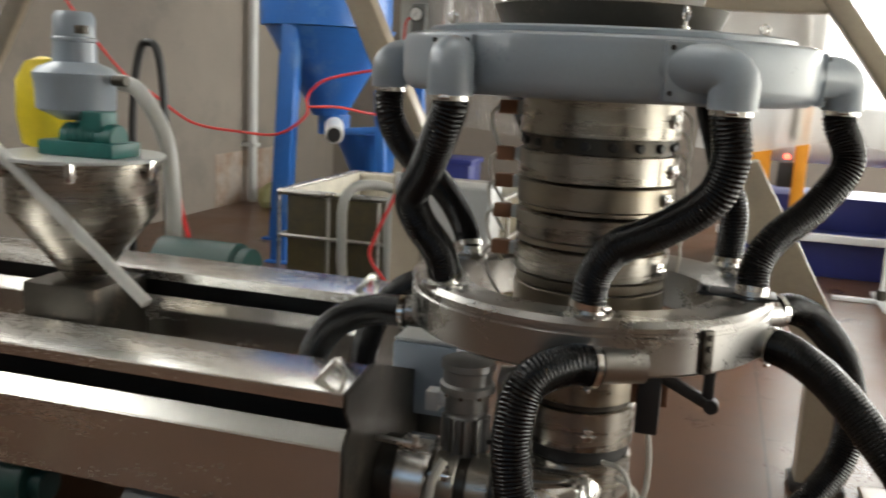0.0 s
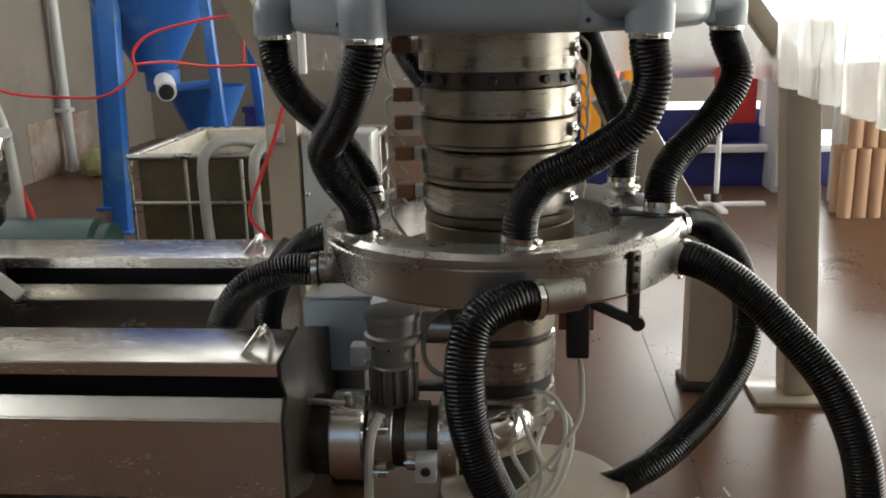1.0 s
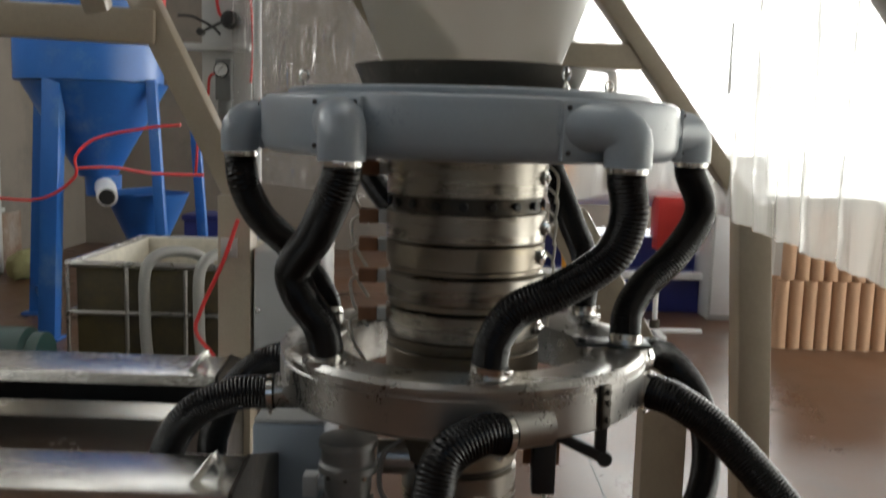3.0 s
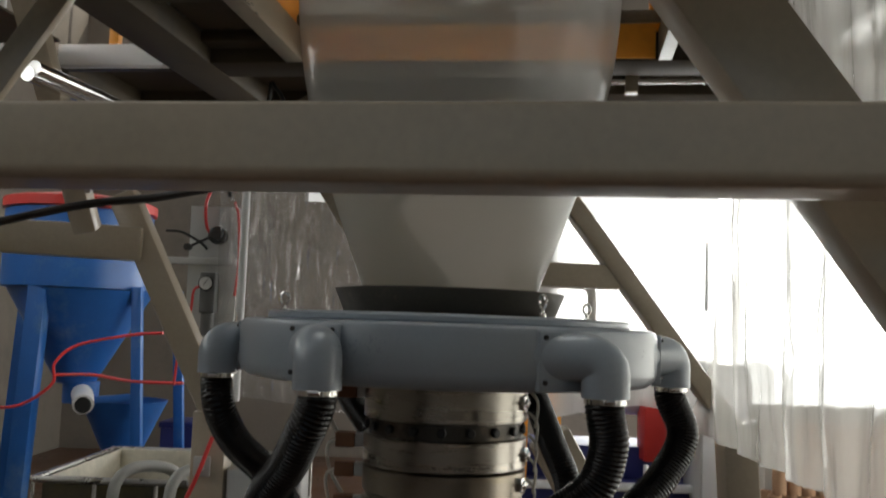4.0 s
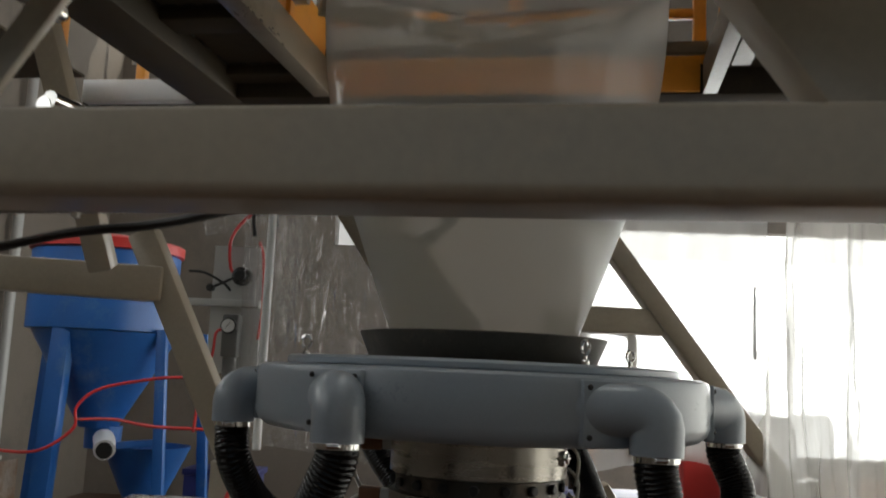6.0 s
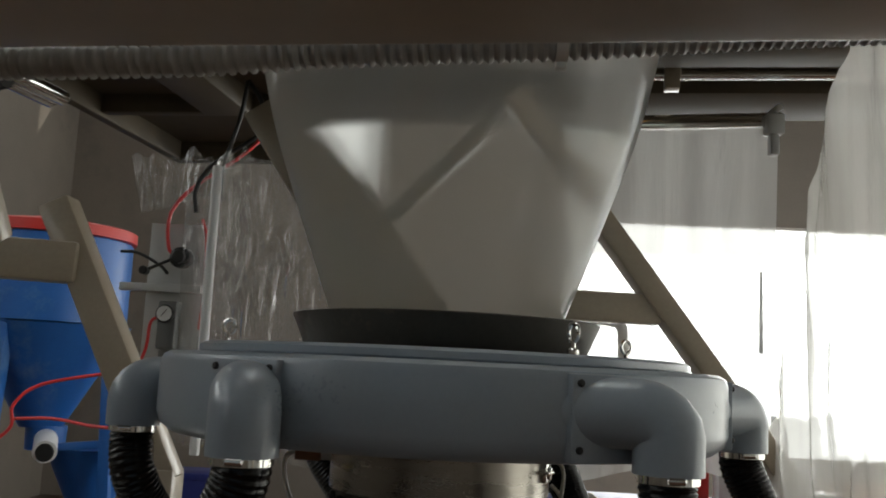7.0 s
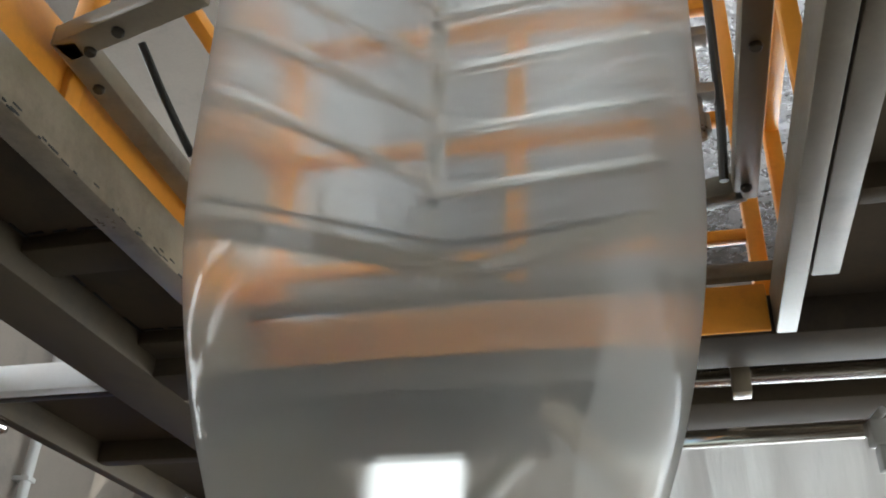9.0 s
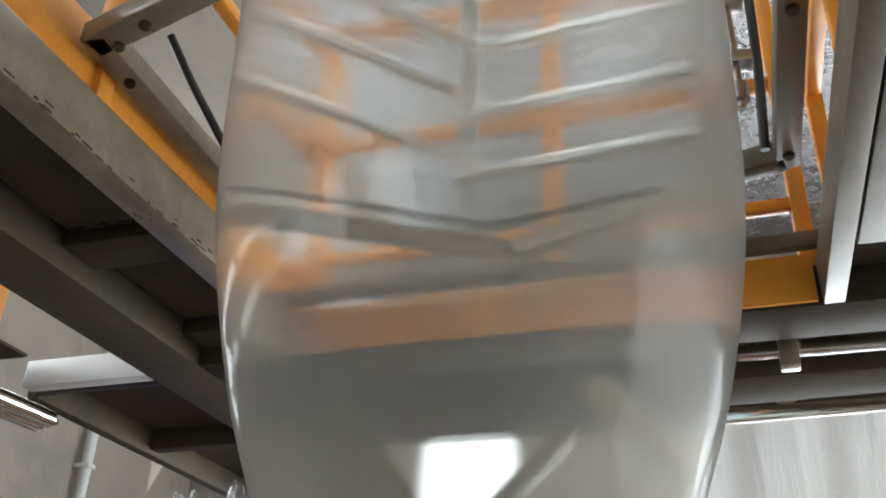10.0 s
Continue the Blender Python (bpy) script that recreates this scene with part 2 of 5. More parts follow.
M = {
    "floor": mat("floor_paint", (0.112, 0.054, 0.030), 0.30, 0, 0.34, 1.3, 60, 0.06, 0.14, (0.085, 0.048, 0.032), 0.4, spec=0.38),
    "wall": mat("plaster", (0.235, 0.205, 0.175), 0.85, 0, 0.14, 1.1, 40, 0.3, 0.1, (0.18, 0.16, 0.14), 0.35),
    "wall_stain": mat("rust_stain", (0.26, 0.17, 0.12), 0.85, 0, 0.3, 4, 60, 0.3, 0.1, (0.36, 0.31, 0.27), 0.6),
    "roof": mat("insulation_foil", (0.42, 0.42, 0.43), 0.26, 0.9, 0.3, 3.5, 16, 0.9, 0.1, relief=0.09),
    "steel": mat("brushed_steel", (0.74, 0.73, 0.70), 0.24, 1.0, 0.06, 2, 120, 0.0, 0.07, stretch=(0.4, 2, 2)),
    "steel_round": mat("turned_steel", (0.36, 0.335, 0.295), 0.26, 1.0, 0.14, 4, 160, 0.012, 0.1, (0.32, 0.29, 0.24), 0.2, stretch=(1, 1, 7)),
    "steel_hot": mat("heat_tinted_steel", (0.30, 0.265, 0.215), 0.3, 1.0, 0.2, 7, 120, 0.06, 0.12, (0.34, 0.29, 0.20), 0.3, stretch=(1, 1, 3)),
    "alu": mat("cast_aluminium", (0.45, 0.44, 0.42), 0.27, 1.0, 0.10, 5, 140, 0.02, 0.09, (0.38, 0.36, 0.33), 0.25),
    "alu_dull": mat("dull_cast_aluminium", (0.26, 0.26, 0.255), 0.42, 0.8, 0.14, 6, 120, 0.06, 0.1, (0.17, 0.17, 0.165), 0.25),
    "chrome": mat("chrome", (0.75, 0.74, 0.72), 0.10, 1.0, 0.08, 8, 90, 0, 0.06),
    "dark_steel": mat("dark_steel", (0.075, 0.068, 0.058), 0.38, 0.85, 0.25, 7, 120, 0.1, 0.14, (0.16, 0.13, 0.10), 0.2),
    "grey": mat("grey_enamel", (0.31, 0.36, 0.41), 0.30, 0, 0.07, 3, 120, 0.03, 0.08, coat=0.35),
    "grey_dark": mat("dark_grey_cast_paint", (0.15, 0.155, 0.155), 0.42, 0, 0.12, 6, 120, 0.08, 0.1),
    "light_grey": mat("light_grey_enamel", (0.50, 0.51, 0.50), 0.36, 0, 0.07, 3, 90, 0.03, 0.08, coat=0.2),
    "beige": mat("beige_enamel", (0.41, 0.35, 0.265), 0.34, 0, 0.12, 2.5, 80, 0.05, 0.1, (0.33, 0.285, 0.22), 0.2, coat=0.2),
    # beige darkened to carry the shade under the platform
    "shaded_beige_plate": mat("shaded_beige_sheet", (0.080, 0.064, 0.043), 0.62, 0, 0.22, 2.2, 70, 0.08, 0.1, (0.055, 0.047, 0.038), 0.35, spec=0.2),
    # worn paint of the channels; its darker tone also gives the braces their shade
    "worn_shaded_beige": mat("worn_shaded_beige_enamel", (0.25, 0.212, 0.155), 0.32, 0, 0.16, 3, 80, 0.06, 0.12, (0.15, 0.122, 0.085), 0.3, coat=0.2),
    # worn beige again, darkened for the unlit right side of the opening
    "worn_shaded_brown": mat("worn_shaded_brown_enamel", (0.150, 0.126, 0.090), 0.36, 0, 0.18, 3, 80, 0.06, 0.12, (0.09, 0.075, 0.055), 0.3, spec=0.35),
    "dusty": mat("dusty_steel", (0.215, 0.21, 0.205), 0.50, 0.25, 0.16, 9, 50, 0.0, 0.1, (0.30, 0.33, 0.43), 0.22),
    "polished": mat("polished_sheet_steel", (0.17, 0.18, 0.20), 0.13, 1.0, 0.10, 1.6, 14, 0.008, 0.06, (0.22, 0.25, 0.31), 0.3, relief=0.01),
    "hose": mat("black_hose_rubber", (0.0045, 0.0045, 0.005), 0.20, 0, 0.1, 10, 160, 0.0, 0.03, spec=0.32),
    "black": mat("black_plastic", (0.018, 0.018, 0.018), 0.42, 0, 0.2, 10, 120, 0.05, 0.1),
    "blue": mat("blue_paint", (0.020, 0.125, 0.42), 0.38, 0, 0.14, 3, 70, 0.06, 0.1, (0.10, 0.21, 0.42), 0.2),
    "navy": mat("navy_paint", (0.022, 0.03, 0.16), 0.42, 0, 0.15, 3, 60, 0.05, 0.1),
    "orange": mat("orange_paint", (0.78, 0.32, 0.03), 0.36, 0, 0.10, 4, 80, 0.04, 0.1, (0.62, 0.25, 0.03), 0.2),
    "red": mat("red_paint", (0.55, 0.035, 0.03), 0.4, 0, 0.1, 4, 80, 0.04, 0.1),
    "red_tube": mat("red_tubing", (0.72, 0.05, 0.05), 0.32, 0, 0.08, 5, 60, 0, 0.06),
    "white_tube": mat("milky_hose", (0.62, 0.61, 0.57), 0.3, 0, 0.12, 6, 60, 0.05, 0.1),
    "grey_hose": mat("grey_hose", (0.34, 0.34, 0.32), 0.35, 0, 0.12, 6, 60, 0.05, 0.1),
    "cable": mat("cream_cable", (0.58, 0.56, 0.50), 0.5, 0, 0.1, 20, 90, 0.1, 0.1),
    "card": mat("cardboard", (0.50, 0.31, 0.19), 0.75, 0, 0.08, 4, 120, 0.1, 0.08, (0.45, 0.27, 0.16), 0.3),
    "green": mat("green_paint", (0.012, 0.13, 0.115), 0.4, 0, 0.2, 6, 80, 0.08, 0.1),
    "dark_green": mat("dark_green_paint", (0.01, 0.05, 0.045), 0.45, 0, 0.2, 6, 80, 0.08, 0.1),
    "yellow": mat("yellow_sack", (0.80, 0.62, 0.03), 0.45, 0, 0.12, 6, 60, 0.4, 0.1),
    "amber": mat("amber_plastic", (0.095, 0.074, 0.030), 0.45, 0, 0.3, 3, 60, 0.15, 0.1, (0.055, 0.046, 0.030), 0.5),
    "copper": mat("brown_ceramic", (0.22, 0.095, 0.045), 0.5, 0, 0.2, 12, 90, 0.1, 0.1),
    "white": mat("white_paint", (0.76, 0.77, 0.78), 0.4, 0, 0.06, 4, 80, 0.03, 0.08),
    "sacking": mat("woven_sacking", (0.40, 0.40, 0.20), 0.6, 0, 0.25, 6, 60, 0.6, 0.1),
    "bag": mat("pale_sheeting", (0.60, 0.56, 0.46), 0.5, 0, 0.2, 5, 40, 0.6, 0.1),
    "dial": mat("dial_face", (0.75, 0.76, 0.76), 0.4, 0, 0.04, 20, 90, 0, 0.05),
    "bubble": film("blown_film", 0.6, 0.105, 0.26, 0.10, skin_base=0.025, front=0.2, scale=1.2, stretch=(1, 1, 0.25), blur=0.32, low=0.85, share=0.75),
    "curtain": film("clear_sheet", 0.6, 0.48, 0.6, 0.12, blur=0.30, front=0.15, wrinkle=0.3, scale=2.0, skin_base=0.1, stretch=(2.6, 2.6, 0.35)),
    "curtain_milky": film("milky_sheet", 0.4, 0.46, 0.6, 0.12, blur=0.22, front=0.2, white=(0.85, 0.84, 0.80), wrinkle=0.25, scale=2.0, skin_base=0.08, stretch=(2.6, 2.6, 0.35)),
    "curtain_clear": film("clear_wrap", 0.7, 0.10, 1.0, 0.06, tint=(0.86, 0.85, 0.84), wrinkle=0.6, scale=3.0, skin_base=0.08, stretch=(2.6, 2.6, 0.6)),
    "led": glow("red_lamp", (1.0, 0.08, 0.05), 6.0),
    "outside_left": glow("pale_sky", (0.97, 0.985, 1.0), 3.8),
    "frosted_glow": glow("frosted_glow_sheet", (0.97, 0.985, 1.0), 1.1),
    "outside": glow("bright_sky", (0.98, 0.99, 1.0), 3.5),
}

# ---- building helpers ----
WORLD = {}


def link(ob, parent=None):
    if parent is not None:
        ob.parent = parent
        ob.matrix_parent_inverse = WORLD[parent].inverted()
    WORLD[ob] = Matrix()
    return ob


def finish(bm, name, material, angle=38):
    me = bpy.data.meshes.new(name)
    bm.normal_update()
    bm.to_mesh(me)
    bm.free()
    me.materials.append(M[material])
    me.shade_smooth()
    me.set_sharp_from_angle(angle=radians(angle))
    return me


def part(name, bm, material, parent, label=""):
    ob = link(new(name, finish(bm, name, material)), parent)
    return tagged(ob, label) if label else ob


def thing(name, x, y, z, label, category, group=""):
    ob = new(name)
    ob.empty_display_size = 0.05
    ob.matrix_basis = Matrix.Translation((x, y, z))
    WORLD[ob] = ob.matrix_basis.copy()
    return tagged(ob, label, category, group)


def solo(name, bm, material, label, category, group="", kind=""):
    ob = link(new(name, finish(bm, name, material)))
    return tagged(ob, label, category, group, kind)


def structure(name, bm, material, label=""):
    ob = link(new(name, finish(bm, name, material)))
    return tagged(ob, label, "", "", "structure")


def joined(*bms):
    out = bmesh.new()
    for b in bms:
        me = bpy.data.meshes.new("tmp")
        b.to_mesh(me)
        b.free()
        out.from_mesh(me)
        bpy.data.meshes.remove(me)
    return out


def box(x0, x1, y0, y1, z0, z1, bevel=0.004, turn=0.0, segs=2):
    bm = bmesh.new()
    bmesh.ops.create_cube(bm, size=1)
    c = Vector(((x0 + x1) / 2, (y0 + y1) / 2, (z0 + z1) / 2))
    bmesh.ops.scale(bm, vec=(abs(x1 - x0), abs(y1 - y0), abs(z1 - z0)), verts=bm.verts)
    if bevel:
        bmesh.ops.bevel(bm, geom=bm.edges[:], offset=min(bevel, 0.45 * min(abs(x1 - x0), abs(y1 - y0), abs(z1 - z0))), segments=segs, affect="EDGES", profile=0.5)
    bmesh.ops.transform(bm, matrix=Matrix.Translation(c) @ pose(0, 0, 0, 0, 0, turn), verts=bm.verts)
    return bm


def bar(a, b, w, h, bevel=0.006, up=(0, 0, 1)):
    """A square tube from a to b, w across and h along up."""
    a, b = Vector(a), Vector(b)
    d = (b - a).normalized()
    if abs(d.dot(Vector(up))) > 0.99:
        up = (0, 1, 0)
    s = d.cross(Vector(up)).normalized()
    u = s.cross(d)
    bm = box(-w / 2, w / 2, 0, (b - a).length, -h / 2, h / 2, bevel)
    m = Matrix((s, d, u)).transposed().to_4x4()
    bmesh.ops.transform(bm, matrix=Matrix.Translation(a) @ m, verts=bm.verts)
    return bm


def lathe(profile, x=0.0, y=0.0, z=0.0, n=48, axis="z", closed=False):
    """Turns (radius, height) pairs round an axis."""
    bm = bmesh.new()
    rings = []
    for r, h in profile:
        rings.append([bm.verts.new((r * math.cos(2 * math.pi * i / n), r * math.sin(2 * math.pi * i / n), h)) for i in range(n)])
    pairs = list(zip(rings, rings[1:])) + ([(rings[-1], rings[0])] if closed else [])
    for a, b in pairs:
        for i in range(n):
            j = (i + 1) % n
            bm.faces.new((a[i], a[j], b[j], b[i]))
    if not closed:
        if profile[0][0] > 1e-6:
            bm.faces.new(rings[0][::-1])
        if profile[-1][0] > 1e-6:
            bm.faces.new(rings[-1])
    bmesh.ops.remove_doubles(bm, verts=bm.verts, dist=1e-6)
    bmesh.ops.recalc_face_normals(bm, faces=bm.faces)
    m = Matrix.Translation((x, y, z))
    if axis == "x":
        m = m @ pose(0, 0, 0, 0, 90, 0)
    if axis == "y":
        m = m @ pose(0, 0, 0, -90, 0, 0)
    bmesh.ops.transform(bm, matrix=m, verts=bm.verts)
    return bm


def cyl(r, h0, h1, x, y, z, n=32, axis="z", bevel=0.003):
    b = min(bevel, r * 0.4, (h1 - h0) * 0.4)
    return lathe([(r - b, h0), (r, h0 + b), (r, h1 - b), (r - b, h1)], x, y, z, n, axis)


def spline(points, step=0.01):
    """Even steps along a smooth curve through points."""
    p = [Vector(q) for q in points]
    p = [p[0] * 2 - p[1]] + p + [p[-1] * 2 - p[-2]]
    out = []
    for i in range(1, len(p) - 2):
        a, b, c, d = p[i - 1:i + 3]
        n = max(2, int((c - b).length / step * 1.3))
        for k in range(n):
            t = k / n
            out.append(0.5 * (2 * b + (c - a) * t + (2 * a - 5 * b + 4 * c - d) * t * t + (3 * b - a - 3 * c + d) * t ** 3))
    out.append(p[-2])
    total = [0.0]
    for a, b in zip(out, out[1:]):
        total.append(total[-1] + (b - a).length)
    count = max(2, int(total[-1] / step))
    res, k = [], 0
    for i in range(count + 1):
        s = total[-1] * i / count
        while k < len(total) - 2 and total[k + 1] < s:
            k += 1
        f = (s - total[k]) / max(1e-9, total[k + 1] - total[k])
        res.append(out[k].lerp(out[k + 1], f))
    return res


def sweep(path, radius, n=12, caps=True):
    """A tube along a path; radius is a number or a function of the index."""
    bm = bmesh.new()
    rings = []
    prev = None
    for i, p in enumerate(path):
        d = (path[min(i + 1, len(path) - 1)] - path[max(i - 1, 0)]).normalized()
        if prev is None:
            prev = d.orthogonal().normalized()
        prev = (prev - d * prev.dot(d)).normalized()
        s = d.cross(prev)
        r = radius(i) if callable(radius) else radius
        rings.append([bm.verts.new(p + (prev * math.cos(2 * math.pi * k / n) + s * math.sin(2 * math.pi * k / n)) * r) for k in range(n)])
    for a, b in zip(rings, rings[1:]):
        for k in range(n):
            j = (k + 1) % n
            bm.faces.new((a[k], a[j], b[j], b[k]))
    if caps:
        bm.faces.new(rings[0][::-1])
        bm.faces.new(rings[-1])
    bmesh.ops.recalc_face_normals(bm, faces=bm.faces)
    return bm


def wire(points, r, n=8, step=0.015):
    return sweep(spline(points, step), r, n)


def ribbed(points, r, pitch=0.0095, depth=0.0028, n=20):
    """A spiral-ribbed flexible hose."""
    path = spline(points, pitch / 4)
    return sweep(path, lambda i: r - depth * (0.0, 0.15, 0.9, 0.75)[i % 4], n)


def prism(outline, x0, x1):
    """A sheet section (y, z outline) drawn out along x."""
    bm = bmesh.new()
    a = [bm.verts.new((x0, y, z)) for y, z in outline]
    b = [bm.verts.new((x1, y, z)) for y, z in outline]
    k = len(outline)
    for i in range(k):
        j = (i + 1) % k
        bm.faces.new((a[i], a[j], b[j], b[i]))
    bm.faces.new(a[::-1])
    bm.faces.new(b)
    bmesh.ops.recalc_face_normals(bm, faces=bm.faces)
    bmesh.ops.bevel(bm, geom=[e for e in bm.edges], offset=0.003, segments=2, affect="EDGES")
    return bm


def moved(bm, m):
    bmesh.ops.transform(bm, matrix=m, verts=bm.verts)
    return bm


def clamp_band(at, along, r, parent):
    """A steel hose clamp with its screw housing."""
    d = Vector(along).normalized()
    m = Matrix.Translation(at) @ d.to_track_quat("Z", "Y").to_matrix().to_4x4()
    bm = lathe([(r, -0.008), (r + 0.0025, -0.008), (r + 0.0025, 0.008), (r, 0.008)], n=28, closed=True)
    band = part("hose_clamp", moved(bm, m), "chrome", parent, "bright steel hose clamp")
    part("clamp_screw", moved(cyl(0.006, -0.014, 0.014, 0, 0, 0, 10, "x"), m @ Matrix.Translation((0, -r - 0.006, 0))), "chrome", band)


def hose(name, points, r, label, group, mat_name="hose", first=True, last=True):
    h = thing(name, *points[0], label, "hose", group)
    part("hose_body", ribbed(points, r), mat_name, h)
    p = [Vector(q) for q in points]
    if first:
        clamp_band(p[0].lerp(p[1], 0.014 / max(0.03, (p[1] - p[0]).length)), p[1] - p[0], r, h)
    if last:
        clamp_band(p[-1].lerp(p[-2], 0.014 / max(0.03, (p[-2] - p[-1]).length)), p[-2] - p[-1], r, h)
    return h


def ring_at(angle, r, z):
    a = radians(angle)
    return (AX + r * math.cos(a), AY + r * math.sin(a), z)


# ---- the hall ----
structure("floor", box(-4.6, 6.0, -7, 8.6, -0.2, 0, 0), "floor")
structure("wall_left", joined(box(-4.8, -4.6, -7, 8.6, 0, 3.0, 0), box(-4.8, -4.6, -7, 4.5, 5.6, 7, 0), box(-4.8, -4.6, -7, -5.0, 3.0, 5.6, 0), box(-4.8, -4.6, 4.5, 8.6, 3.0, 5.6, 0), box(-4.8, -4.6, 4.5, 8.6, 6.8, 7, 0), box(-4.8, -4.6, 8.45, 8.6, 5.6, 6.8, 0)), "wall")
structure("window_4", joined(*[box(-4.74, -4.66, y, y + 0.10, 3.0 if y < 4.45 else 5.6, 5.6 if y < 4.45 else 6.8, 0.004) for y in (-5.0, -3.4, -1.8, -0.2, 1.4, 3.0, 4.4, 4.5, 6.4, 8.35)], box(-4.74, -4.66, -5.0, 4.5, 4.75, 4.83, 0.004)), "white")
structure("wall_front", joined(box(-4.8, -3.4, -7.2, -7, 0, 7, 0), box(2.2, 6.2, -7.2, -7, 0, 7, 0), box(-3.4, 2.2, -7.2, -7, 0, 2.0, 0), box(-3.4, 2.2, -7.2, -7, 4.6, 7, 0)), "wall")
structure("wall_back", joined(box(-4.8, -4.5, 8.6, 8.8, 0, 7, 0), box(-4.5, -2.2, 8.6, 8.8, 0, 5.3, 0), box(-4.5, -2.2, 8.6, 8.8, 6.7, 7, 0), box(-2.2, -1.79, 8.6, 8.8, 0, 7, 0), box(-0.80, 1.3, 8.6, 8.8, 0, 7, 0), box(-1.79, -0.80, 8.6, 8.8, 0, 3.1, 0), box(-1.79, -0.80, 8.6, 8.8, 5.0, 7, 0), box(5.6, 6.2, 8.6, 8.8, 0, 7, 0), box(1.3, 5.6, 8.6, 8.8, 0, 0.8, 0), box(1.3, 5.6, 8.6, 8.8, 3.45, 7, 0)), "wall")
structure("wall_right", joined(box(6.0, 6.2, -7, -1.8, 0, 7, 0), box(6.0, 6.2, 8.3, 8.6, 0, 7, 0), box(6.0, 6.2, -1.8, 8.3, 4.0, 7, 0)), "wall")
structure("ceiling", box(-1.9, 6.2, -7.2, 8.8, 7, 7.15, 0), "roof")
structure("ceiling_bay", box(-4.8, -1.9, -7.2, 8.8, 7, 7.15, 0), "wall")
structure("window_1", joined(*[box(x, x + 0.07, 8.66, 8.72, 0.8, 3.45, 0.004) for x in (1.3, 5.53)]), "white")
structure("window_3", joined(*[box(x, x + 0.05, 8.66, 8.72, 3.1, 5.0, 0.004) for x in (-1.79, -0.85)]), "white")
structure("window_5", joined(*[box(x, x + 0.06, 8.66, 8.72, 5.3, 6.7, 0.004) for x in (-4.5, -3.38, -2.26)]), "white")
structure("frosted_pane", box(-1.74, -0.85, 8.675, 8.685, 3.1, 5.0, 0), "frosted_glow")
# unseen front window, added to go with the front fill
structure("added_front_window", joined(*[box(x, x + 0.06, -7.12, -7.06, 2.0, 4.6, 0.004) for x in (-3.4, -2.0, -0.6, 0.8, 2.14)]), "white")
# unseen glowing panels, added as something bright for the lids to reflect
structure("added_glow_panels_left", joined(*[box(-4.1, -2.5, y, y + 1.1, 6.985, 6.995, 0) for y in (-5, -3.7, -2.4, -1.1)]), "frosted_glow")
# glowing panels added out of view, to go with the rear roof fill
structure("added_glow_panels_back", joined(*[box(x, x + 0.8, 0.1, 2.3, 6.985, 6.995, 0) for x in (-1.0, 0.0)]), "frosted_glow")
structure("backdrop_2", box(-6.6, -6.5, -7, 15, 1.5, 11, 0), "outside_left")
structure("backdrop", joined(box(-7, 7.5, 10.5, 10.6, -0.5, 7, 0), box(8.5, 8.6, -5, 14, -0.5, 6.5, 0)), "outside")

# ---- die, manifold ring and air ring ----
HOSE_R = 0.044


